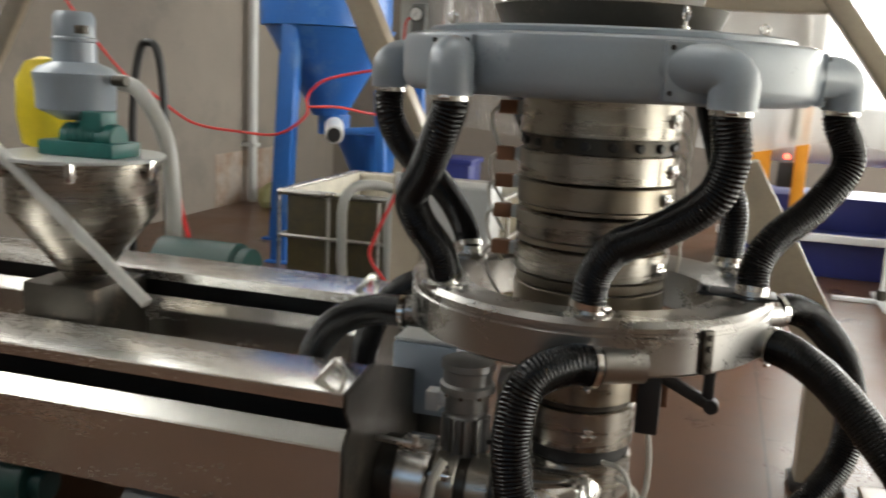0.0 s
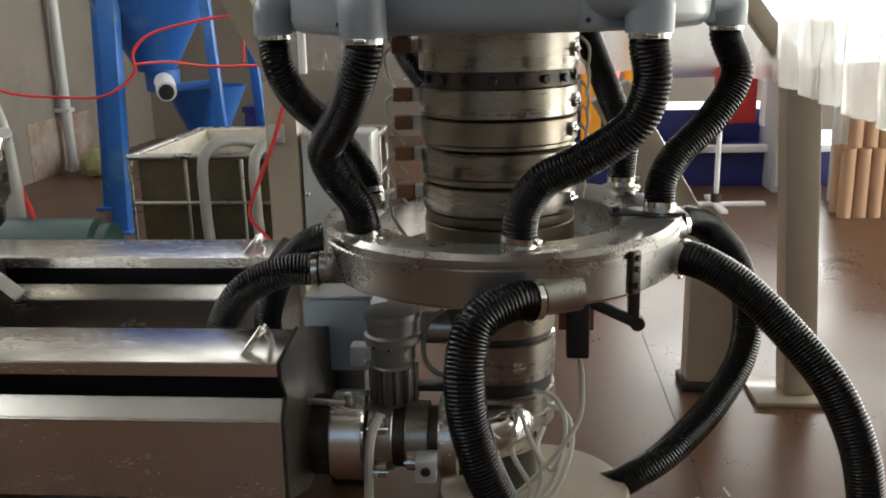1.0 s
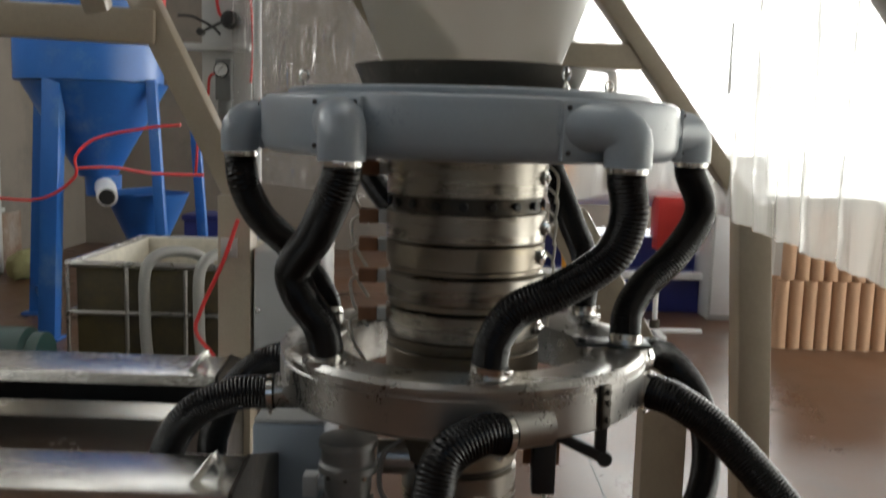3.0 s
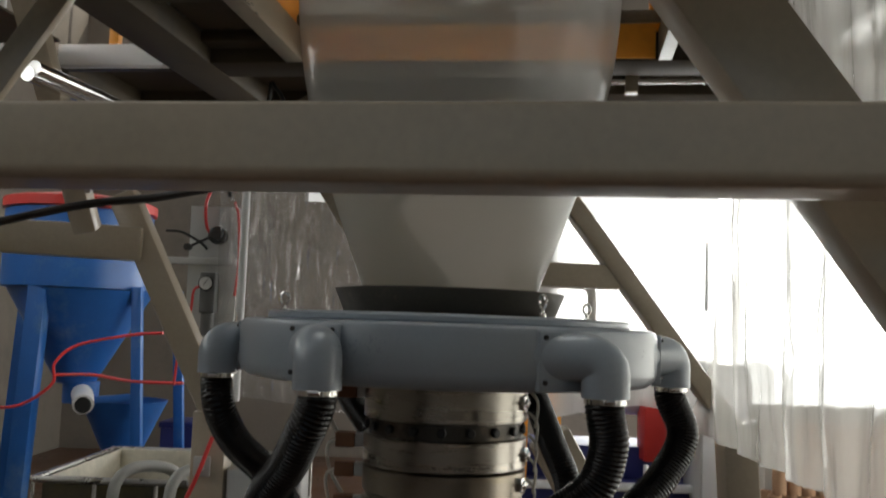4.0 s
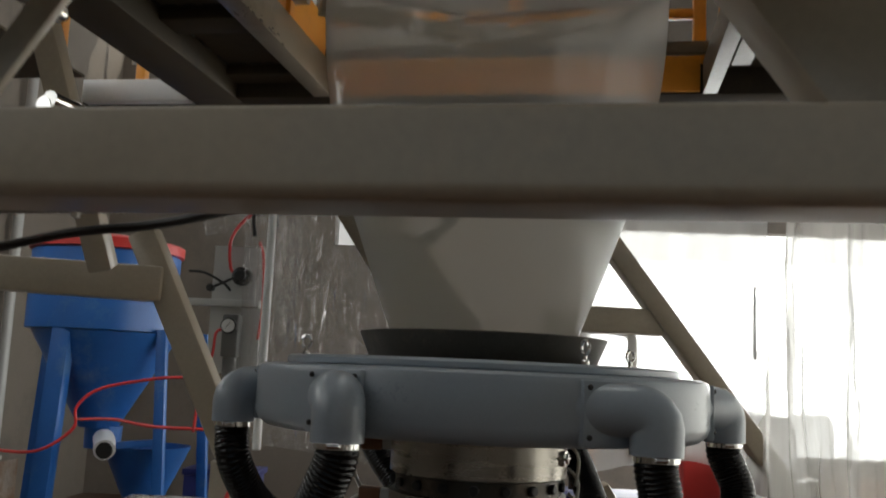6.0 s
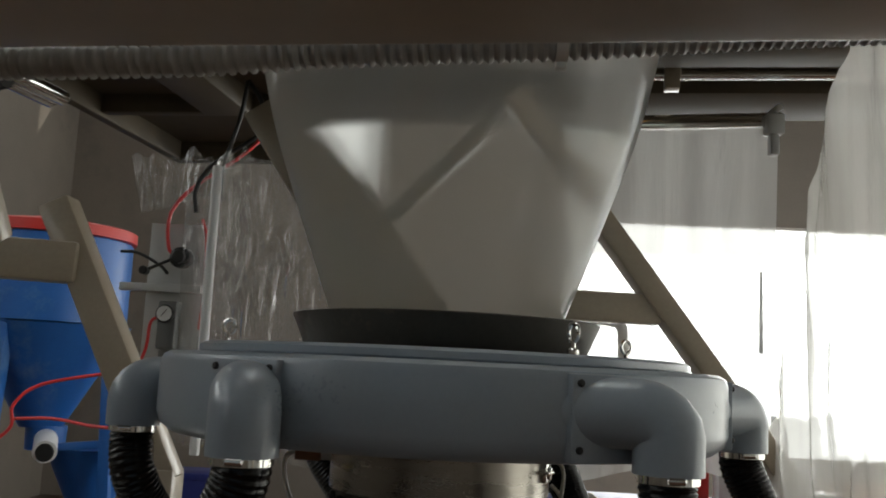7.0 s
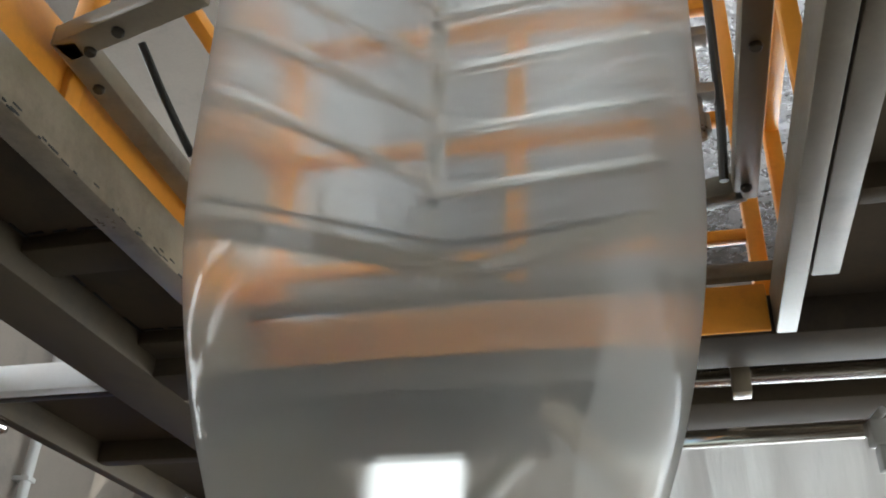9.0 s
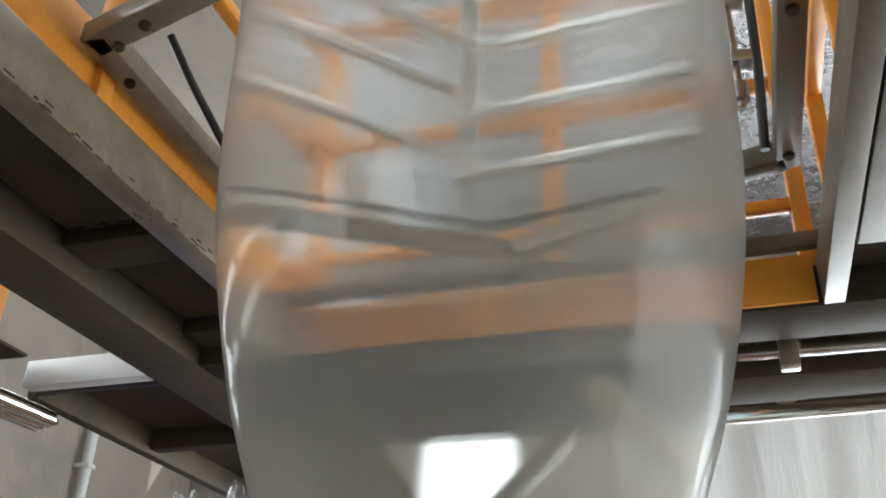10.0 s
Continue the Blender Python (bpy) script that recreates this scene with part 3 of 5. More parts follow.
def build_die():
    die = thing("extrusion_die", AX, AY, 0.1, "stacked turned-steel film die on a beige pedestal", "die")
    part("pedestal", lathe([(0.27, 0), (0.29, 0.01), (0.29, 0.085), (0.28, 0.1)], 0.06, -0.11, 0, 64), "beige", die, "round beige base plate")
    part("column", cyl(0.11, 0.1, 0.26, AX, AY, 0, 40), "dark_steel", die)
    part("elbow_block", lathe([(0.06, 0.2), (0.115, 0.22), (0.135, 0.27), (0.13, 0.31), (0.1, 0.33)], AX, AY, 0, 40), "chrome", die, "polished conical adapter")
    part("lower_neck", lathe([(0.15, 0.3), (0.163, 0.31), (0.163, 0.35), (0.157, 0.354), (0.157, 0.358), (0.163, 0.362), (0.163, 0.42), (0.158, 0.424)], AX, AY, 0, 48), "steel_round", die)
    part("joint_band", cyl(0.154, 0.424, 0.462, AX, AY, 0, 48), "black", die, "dark joint between heater bands")
    part("heater_band", lathe([(0.158, 0.462), (0.164, 0.466), (0.164, 0.578), (0.158, 0.582)], AX, AY, 0, 48), "steel_round", die)
    part("joint_band", cyl(0.154, 0.582, 0.60, AX, AY, 0, 48), "dark_steel", die)
    part("heater_band", lathe([(0.158, 0.60), (0.164, 0.604), (0.164, 0.83), (0.158, 0.85)], AX, AY, 0, 48), "steel_hot", die)
    part("base_ring", cyl(0.215, 0.85, 0.93, AX, AY, 0, 56), "steel_hot", die)
    levels = [(0.932, 0.962, "steel_hot", 0.212), (0.966, 1.040, "steel_round", 0.219), (1.046, 1.066, "steel_hot", 0.213), (1.066, 1.136, "steel_round", 0.221),
              (1.142, 1.156, "steel_hot", 0.212), (1.156, 1.222, "steel_hot", 0.220), (1.227, 1.306, "steel_round", 0.221), (1.348, 1.47, "steel_round", 0.221)]
    for z0, z1, m, r in levels:
        part("die_ring", lathe([(r - 0.004, z0), (r, z0 + 0.003), (r, z1 - 0.003), (r - 0.004, z1)], AX, AY, 0, 72), m, die)
    part("bolt_groove", cyl(0.207, 1.300, 1.352, AX, AY, 0, 64), "dark_steel", die, "recessed groove with dark bolts")
    for k in range(18):
        x, y, _ = ring_at(k * 20 + 7, 0.207, 0)
        part("bolt", moved(cyl(0.0125, 0, 0.012, 0, 0, 0, 10), Matrix.Translation((x, y, 1.328)) @ pose(0, 0, 0, 0, 90, k * 20 + 7)), "black", die)
    # clips that close the heater bands
    for z, a in ((1.00, -28), (1.10, -22), (1.19, -26), (1.265, -20), (1.40, -24), (0.52, -72), (0.39, -72)):
        r = 0.221 if z > 0.9 else 0.164
        x, y, _ = ring_at(a, r, 0)
        c = joined(box(-0.004, 0.010, -0.014, 0.014, -0.018, 0.018, 0.002), box(0, 0.016, -0.003, 0.003, -0.012, 0.012, 0.001), cyl(0.004, -0.02, 0.02, 0.012, 0, 0, 8, "y"))
        part("band_clip", moved(c, Matrix.Translation((x, y, z)) @ pose(0, 0, 0, 0, 0, a)), "chrome", die)
    # heater terminals on the far side
    for k, z in enumerate((0.995, 1.105, 1.195, 1.275, 1.41)):
        x, y, _ = ring_at(168, 0.221, 0)
        part("terminal", joined(box(x - 0.03, x, y - 0.018, y + 0.018, z - 0.018, z + 0.018, 0.003), cyl(0.009, -0.005, 0.03, x - 0.03, y, z, 10, "x")), "light_grey", die)
        part("terminal_block", box(x - 0.085, x - 0.032, y - 0.02, y + 0.02, z - 0.02, z + 0.02, 0.003), "copper", die, "brown ceramic terminal block")
        part("terminal_lead", wire([(x - 0.08, y, z), (x - 0.11, y + 0.01, z - 0.02), (x - 0.10, y + 0.02, z - 0.09), (x - 0.06, y + 0.03, z - 0.16)], 0.005), "cable", die)
    for k in range(7):
        x, y, _ = ring_at(-8 + k * 3, 0.225, 0)
        part("terminal_lead", wire([(x, y, 1.43 - k * 0.06), (x + 0.025, y, 1.40 - k * 0.06), (x + 0.02, y + 0.01, 1.33 - k * 0.06)], 0.004), "cable", die)


def build_manifold():
    ring = thing("air_manifold_ring", AX, AY, 0.805, "round cast-aluminium air manifold ring round the die", "manifold")
    part("ring_body", lathe([(0.362, 0.805), (0.495, 0.805), (0.508, 0.815), (0.508, 0.905), (0.503, 0.909), (0.503, 0.914), (0.508, 0.918), (0.508, 0.93), (0.496, 0.944), (0.455, 0.946), (0.44, 0.939), (0.362, 0.936), (0.35, 0.926), (0.35, 0.815)], AX, AY, 0, 96, closed=True), "alu", ring)
    for x, y in ((-0.384, -0.333), (0.018, -0.476), (0.407, -0.112), (-0.435, 0.09), (0.347, 0.309), (-0.08, 0.36)):
        part("stub", lathe([(0.062, 0.936), (0.062, 0.946), (0.046, 0.95), (0.041, 0.975)], x, y, 0, 28), "alu", ring, "short aluminium hose stub")
    x, y = 0.407, -0.112
    part("stub_plate", joined(box(x - 0.14, x + 0.065, y - 0.045, y + 0.05, 0.95, 0.958, 0.003), cyl(0.012, 0.945, 0.972, x - 0.12, y - 0.02, 0, 10)), "black", ring, "black clamping plate")
    # split joint
    x, y, _ = ring_at(-48, 0.508, 0)
    part("split_joint", moved(joined(box(-0.004, 0.012, -0.016, 0.016, -0.055, 0.055, 0.004), *[cyl(0.009, 0, 0.008, 0.012, 0, z, 8, "x") for z in (-0.032, 0.01, 0.038)]), Matrix.Translation((x, y, 0.868)) @ pose(0, 0, 0, 0, 0, -48)), "dark_steel", ring, "dark bolted joint strip")
    # side inlets
    for p, d in (((0.115, -0.505, 0.838), (-0.9, -0.44, 0)), ((-0.45, -0.15, 0.805), (-1, -0.1, 0)), ((0.40, -0.10, 0.835), (0.75, -0.62, 0)), ((0.42, 0.03, 0.865), (0.75, 0.62, 0)), ((-0.46, 0.08, 0.835), (-1, 0.1, 0))):
        p, d = Vector(p), Vector(d).normalized()
        part("side_inlet", sweep(spline([p - d * 0.05, p, p + d * 0.095], 0.02), lambda i: 0.047, 24), "alu", ring, "welded aluminium side inlet")
    for s in (-1, 1):
        part("inlet_bolt", cyl(0.008, -0.02, 0.02, 0.155, -0.505, 0.838 + 0.022 * s, 8, "y"), "chrome", ring)
    return ring


def build_air_ring():
    ring = thing("air_ring", AX, AY, 1.45, "grey enamelled round air ring with six hose inlets", "air ring")
    part("ring_body", lathe([(0.25, 1.462), (0.50, 1.452), (0.535, 1.456), (0.553, 1.470), (0.560, 1.49), (0.560, 1.580), (0.555, 1.594), (0.543, 1.601), (0.30, 1.603), (0.25, 1.60)], AX, AY, 0, 96, closed=True), "grey", ring)
    part("lid", lathe([(0.29, 1.600), (0.485, 1.600), (0.49, 1.605), (0.49, 1.616), (0.482, 1.621), (0.40, 1.624), (0.29, 1.626)], AX, AY, 0, 96, closed=True), "grey", ring)
    part("lip_cone", lathe([(0.275, 1.60), (0.286, 1.62), (0.315, 1.688), (0.310, 1.690), (0.236, 1.63), (0.225, 1.60)], AX, AY, 0, 80, closed=True), "dark_steel", ring, "dark flared steel lip")
    for a, r in ((302, 0.41), (28, 0.47), (172, 0.47), (100, 0.45)):
        x, y, _ = ring_at(a, r, 0)
        b = joined(cyl(0.010, 1.616, 1.634, x, y, 0, 12), cyl(0.005, 1.63, 1.648, x, y, 0, 10))
        path = [Vector((x + 0.013 * math.cos(t * math.pi / 8), y, 1.660 + 0.015 * math.sin(t * math.pi / 8))) for t in range(17)]
        part("eye_bolt", joined(b, moved(sweep(path, 0.0042, 8, False), Matrix.Translation((x, y, 0)) @ pose(0, 0, 0, 0, 0, a) @ Matrix.Translation((-x, -y, 0)))), "chrome", ring, "small steel eye bolt")
    for k in range(6):
        a = 3 + 60 * k
        d = Vector((math.cos(radians(a + 41)), math.sin(radians(a + 41)), 0))
        e = Vector(ring_at(a, 0.622, 1.535)) - d * 0.018
        s = e - d * 0.15
        down = e + Vector((0, 0, -0.085))
        path = spline([s - d * 0.05, s, s.lerp(e, 0.55), e - d * 0.012 + Vector((0, 0, -0.002)), e + d * 0.016 + Vector((0, 0, -0.022)), e + d * 0.018 + Vector((0, 0, -0.05)), down + d * 0.018], 0.012)
        inlet = part("inlet_elbow", sweep(path, 0.053, 28), "grey", ring, "smooth grey inlet elbow")
        # flat pad with screws
        pa = a - 6
        pad = box(-0.012, 0.010, -0.072, 0.072, -0.066, 0.066, 0.004)
        part("inlet_pad", moved(pad, Matrix.Translation(ring_at(pa, 0.557, 1.525)) @ pose(0, 0, 0, 0, 0, pa)), "grey", ring)
        for u in (-0.058, 0.058):
            for v in (-0.046, 0.052):
                part("screw", moved(cyl(0.006, 0.004, 0.014, 0, 0, 0, 8, "x"), Matrix.Translation(ring_at(pa, 0.559, 1.525)) @ pose(0, 0, 0, 0, 0, pa) @ Matrix.Translation((0, u, v))), "black", ring)
    return ring


def port(k):
    """Lower end of an inlet elbow of the air ring."""
    return Vector(ring_at(3 + 60 * k, 0.622, 1.46))


def stub(a):
    return Vector(ring_at(a, 0.40, 0.956))


def build_hoses():
    label, group = "black spiral-ribbed rubber air hose", "air hoses"
    V = Vector
    for k, rest in ((4, [(-0.343, -0.58, 1.361), (-0.386, -0.53, 1.277), (-0.444, -0.47, 1.192), (-0.434, -0.43, 1.119), (-0.394, -0.38, 1.04), (-0.384, -0.333, 0.958)]),
                    (5, [(0.31, -0.56, 1.342), (0.277, -0.55, 1.25), (0.173, -0.52, 1.168), (0.074, -0.5, 1.112), (0.027, -0.48, 1.033), (0.018, -0.476, 0.957)]),
                    (0, [(0.615, -0.02, 1.316), (0.551, -0.05, 1.205), (0.453, -0.08, 1.107), (0.411, -0.1, 1.032), (0.407, -0.112, 0.957)]),
                    (3, [(-0.646, -0.08, 1.353), (-0.61, -0.02, 1.258), (-0.552, 0.07, 1.177), (-0.495, 0.11, 1.09), (-0.45, 0.11, 1.01), (-0.435, 0.09, 0.957)]),
                    (1, [(0.276, 0.45, 1.33), (0.31, 0.36, 1.23), (0.351, 0.31, 1.115), (0.347, 0.309, 0.957)]),
                    (2, [(-0.33, 0.46, 1.33), (-0.22, 0.42, 1.2), (-0.12, 0.38, 1.1), (-0.08, 0.36, 0.957)])):
        hose("air_hose", [port(k), port(k) + V((0, 0, -0.04))] + [V(q) for q in rest], HOSE_R, label, group)
    low = "black ribbed supply hose curving down from the manifold"
    for r, rest in ((0.049, [(0.06, -0.56, 0.838), (0.0, -0.60, 0.848), (-0.079, -0.65, 0.811), (-0.105, -0.68, 0.714), (-0.099, -0.69, 0.594), (-0.065, -0.69, 0.465), (-0.02, -0.67, 0.351), (0.027, -0.63, 0.218), (0.06, -0.60, 0.06)]),
                    (0.047, [(-0.545, -0.16, 0.80), (-0.647, -0.17, 0.797), (-0.758, -0.18, 0.749), (-0.825, -0.18, 0.661), (-0.85, -0.18, 0.559), (-0.86, -0.18, 0.3)]),
                    (0.047, [(-0.54, 0.09, 0.835), (-0.60, 0.10, 0.825), (-0.672, 0.12, 0.78), (-0.741, 0.14, 0.702), (-0.781, 0.14, 0.608), (-0.80, 0.14, 0.483), (-0.80, 0.14, 0.05)]),
                    (0.049, [(0.46, -0.15, 0.835), (0.527, -0.2, 0.825), (0.617, -0.25, 0.772), (0.718, -0.32, 0.675), (0.813, -0.38, 0.559), (0.876, -0.42, 0.42), (0.907, -0.44, 0.268), (0.92, -0.45, 0.06)]),
                    (0.047, [(0.48, 0.08, 0.87), (0.54, 0.13, 0.872), (0.611, 0.18, 0.83), (0.695, 0.2, 0.726), (0.741, 0.2, 0.576), (0.722, 0.16, 0.418), (0.617, 0.08, 0.275), (0.48, -0.01, 0.17), (0.38, -0.04, 0.11), (0.30, -0.03, 0.06), (0.20, 0.0, 0.05)])):
        hose("supply_hose", [V(q) for q in rest], r, low, "supply hoses", last=False)


build_die()
build_manifold()
build_air_ring()
build_hoses()


def build_bubble():
    prof = [(0.226, 1.655), (0.243, 1.70), (0.290, 1.825), (0.336, 1.95), (0.378, 2.07), (0.411, 2.2), (0.434, 2.32), (0.449, 2.45), (0.455, 2.58), (0.458, 2.7), (0.464, 2.9), (0.468, 3.1), (0.470, 3.4), (0.470, 3.9), (0.468, 4.6)]
    pts = spline([(r, 0, z) for r, z in prof], 0.03)
    bm = bmesh.new()
    n = 128
    rows = [[bm.verts.new((AX + p.x * math.cos(2 * math.pi * k / n), AY + p.x * math.sin(2 * math.pi * k / n), p.z)) for k in range(n)] for p in pts]
    for a, b in zip(rows, rows[1:]):
        for k in range(n):
            bm.faces.new((a[k], a[(k + 1) % n], b[(k + 1) % n], b[k]))
    solo("film_bubble", bm, "bubble", "translucent inflated plastic film bubble rising from the die", "film bubble")


build_bubble()

# ---- extruders ----


def build_extruder(y, x_end, label):
    """Barrel with its folded steel cover; y is the front face of the cover."""
    e = thing("extruder", x_end - 0.6, y + 0.32, 0, label, "extruder", "extruders")
    L = -3.1
    part("lower_cover", prism([(y, 0.30), (y, 0.522), (y + 0.042, 0.566), (y + 0.05, 0.562), (y + 0.012, 0.516), (y + 0.012, 0.30)], L, x_end), "steel", e)
    part("lid", prism([(y + 0.012, 0.635), (y + 0.012, 0.672), (y + 0.20, 0.694), (y + 0.40, 0.62), (y + 0.62, 0.54), (y + 0.62, 0.53), (y + 0.20, 0.68), (y + 0.024, 0.66), (y + 0.024, 0.635)], L, x_end), "steel", e)
    part("back_cover", prism([(y + 0.62, 0.30), (y + 0.62, 0.52), (y + 0.608, 0.52), (y + 0.608, 0.30)], L, x_end), "steel", e)
    part("barrel", cyl(0.10, 0, x_end - L - 0.02, L, y + 0.32, 0.33, 32, "x"), "dark_steel", e)
    # black filler, added so that the cover slot looks deep in shade
    part("slot_shade_block", prism([(y + 0.16, 0.33), (y + 0.16, 0.62), (y + 0.3, 0.62), (y + 0.55, 0.52), (y + 0.55, 0.33)], L, x_end - 0.03), "black", e, "black block standing in for the shade behind the cover slot")
    part("end_plate", prism([(y - 0.002, 0.30), (y - 0.002, 0.526), (y + 0.04, 0.572), (y + 0.002, 0.63), (y + 0.002, 0.68), (y + 0.20, 0.702), (y + 0.63, 0.55), (y + 0.63, 0.30), (y + 0.45, 0.22), (y + 0.2, 0.22)], x_end, x_end + 0.01), "dark_steel", e, "dark steel end plate")
    part("lid_handle", joined(bar((x_end - 0.10, y + 0.06, 0.672), (x_end - 0.055, y + 0.10, 0.735), 0.006, 0.022), bar((x_end - 0.055, y + 0.10, 0.735), (x_end - 0.045, y + 0.14, 0.68), 0.006, 0.022)), "steel", e)
    for k in range(5):
        x = x_end - 0.55 - 0.5 * k
        if x > L + 0.2:
            f = part("cooling_fan", joined(cyl(0.085, -0.13, 0.02, x, y + 0.08, 0.21, 28, "x"), box(x - 0.06, x + 0.02, y + 0.02, y + 0.16, 0.28, 0.32, 0.004), cyl(0.05, 0.02, 0.07, x, y + 0.08, 0.21, 20, "x")), "dark_green" if k % 2 else "grey_dark", e, "round barrel cooling fan")
    part("stand", joined(*[bar((x, y + 0.32, 0.0), (x, y + 0.32, 0.25), 0.16, 0.4) for x in (x_end - 0.35, x_end - 1.6)]), "beige", e)
    return e


build_extruder(-0.57, -0.576, "extruder under a long brushed stainless-steel cover")
build_extruder(0.41, -0.86, "second extruder under a brushed stainless-steel cover")


def build_adapter():
    a = thing("screen_changer", -0.32, -0.24, 0.2, "steel flanged adapter with heater bands between extruder and die", "adapter")
    y, z = -0.24, 0.328
    part("neck", cyl(0.115, -0.575, -0.51, 0, y, z, 36, "x"), "dark_steel", a)
    part("flange", cyl(0.128, -0.51, -0.412, 0, y, z, 48, "x", 0.006), "steel", a)
    part("heater_band", cyl(0.10, -0.405, -0.335, 0, y, z, 40, "x"), "steel_round", a)
    part("gap_ring", cyl(0.09, -0.34, -0.30, 0, y, z, 36, "x"), "dark_steel", a)
    part("heater_band", cyl(0.10, -0.30, -0.235, 0, y, z, 40, "x"), "steel_round", a)
    part("gap_ring", cyl(0.085, -0.24, -0.20, 0, y, z, 36, "x"), "dark_steel", a)
    part("flange", cyl(0.12, -0.205, -0.148, 0, y, z, 48, "x", 0.006), "steel", a)
    part("feed_pipe", sweep(spline([(-0.15, y, z), (-0.08, y + 0.02, z), (-0.02, y + 0.08, z), (AX, AY, z)], 0.02), 0.085, 32), "chrome", a)
    for k in range(8):
        b = radians(45 * k + 20)
        part("bolt", cyl(0.011, -0.53, -0.505, 0, y + 0.108 * math.cos(b), z + 0.108 * math.sin(b), 8, "x"), "black", a)
        part("bolt", cyl(0.010, -0.150, -0.13, 0, y + 0.1 * math.cos(b), z + 0.1 * math.sin(b), 8, "x"), "dark_steel", a)
    for x, zz in ((-0.37, 0.40), (-0.27, 0.30), (-0.37, 0.27)):
        part("band_clip", joined(box(x - 0.022, x + 0.022, y - 0.112, y - 0.088, zz - 0.02, zz + 0.02, 0.003), cyl(0.005, -0.03, 0.03, x, y - 0.115, zz, 8, "x")), "chrome", a)
    block = part("sensor_block", box(-0.262, -0.206, y - 0.16, y - 0.09, 0.262, 0.330, 0.004), "light_grey", a, "square block with a dark socket")
    part("socket", cyl(0.014, -0.004, 0.002, -0.234, y - 0.16, 0.297, 16, "y"), "black", block, "dark round socket")
    for k in range(12):
        b = radians(30 * k)
        part("cooling_rib", moved(box(0.060, 0.072, -0.004, 0.004, -0.055, 0.055, 0.002), Matrix.Translation((-0.34, -0.20, 0.475)) @ pose(0, 0, 0, 0, 0, 30 * k + 15)), "alu_dull", a)
    part("tie_bar", joined(bar((-0.575, y - 0.09, 0.47), (-0.43, y - 0.09, 0.465), 0.014, 0.02), cyl(0.011, -0.02, 0.02, -0.45, y - 0.09, 0.475, 8)), "steel", a)
    part("motor_flange", lathe([(0.07, 0.60), (0.08, 0.605), (0.08, 0.625), (0.072, 0.632), (0.072, 0.668), (0.08, 0.674), (0.078, 0.692), (0.05, 0.70)], -0.34, -0.20, 0, 36), "alu_dull", a, "dull steel actuator flange")
    part("actuator", lathe([(0.055, 0.41), (0.062, 0.42), (0.062, 0.53), (0.058, 0.535), (0.058, 0.545), (0.064, 0.55), (0.064, 0.60), (0.05, 0.605)], -0.34, -0.20, 0, 32), "alu_dull", a)
    for k in range(8):
        b = radians(45 * k)
        part("flange_bolt", cyl(0.007, 0.59, 0.612, -0.34 + 0.068 * math.cos(b), -0.20 + 0.068 * math.sin(b), 0, 8), "chrome", a)
    for k in range(4):
        b = radians(30 * k + 210)
        part("cooling_rib", moved(box(0.06, 0.068, -0.008, 0.008, -0.05, 0.05, 0.002), Matrix.Translation((-0.34, -0.20, 0.48)) @ pose(0, 0, 0, 0, 0, 30 * k + 220)), "dark_steel", a)
    part("hydraulic_fitting", joined(cyl(0.018, -0.05, 0, -0.40, -0.20, 0.56, 14, "x"), box(-0.46, -0.42, -0.225, -0.175, 0.53, 0.59, 0.004)), "light_grey", a)
    part("side_cylinder", cyl(0.05, -0.27, -0.15, 0, -0.08, 0.60, 28, "x"), "alu", a)
    part("bracket", box(-0.31, -0.16, -0.19, -0.13, 0.44, 0.455, 0.003), "black", a)


build_adapter()


def build_gear_box():
    g = thing("drive_box", -0.53, 0.15, 0.4, "grey painted steel box behind the adapter", "machine box")
    part("case", box(-0.645, -0.43, 0.0, 0.34, 0.42, 0.655, 0.012), "grey", g)
    part("cover_plate", box(-0.64, -0.435, 0.005, 0.335, 0.657, 0.668, 0.004), "light_grey", g)
    part("foot", box(-0.60, -0.47, 0.05, 0.3, 0.0, 0.42, 0.006), "dark_steel", g)


build_gear_box()


def build_sensor():
    s = thing("film_sensor_arm", 0.19, -0.3, 0.7, "black sensor arm with a hanging switch under the manifold", "sensor")
    part("arm", joined(bar((0.13, -0.30, 0.79), (0.32, -0.30, 0.70), 0.035, 0.03), bar((0.32, -0.30, 0.69), (0.32, -0.30, 0.82), 0.03, 0.03), cyl(0.02, -0.02, 0.02, 0.33, -0.3, 0.695, 12, "y")), "black", s)
    part("switch", box(0.145, 0.205, -0.33, -0.27, 0.60, 0.76, 0.006), "black", s)
    part("switch_mount", box(0.125, 0.22, -0.27, -0.262, 0.66, 0.74, 0.002), "copper", s)
    part("lead", wire([(0.18, -0.30, 0.60), (0.19, -0.30, 0.52), (0.185, -0.30, 0.42), (0.14, -0.31, 0.34), (0.05, -0.30, 0.22), (-0.06, -0.33, 0.13)], 0.007), "cable", s)


build_sensor()


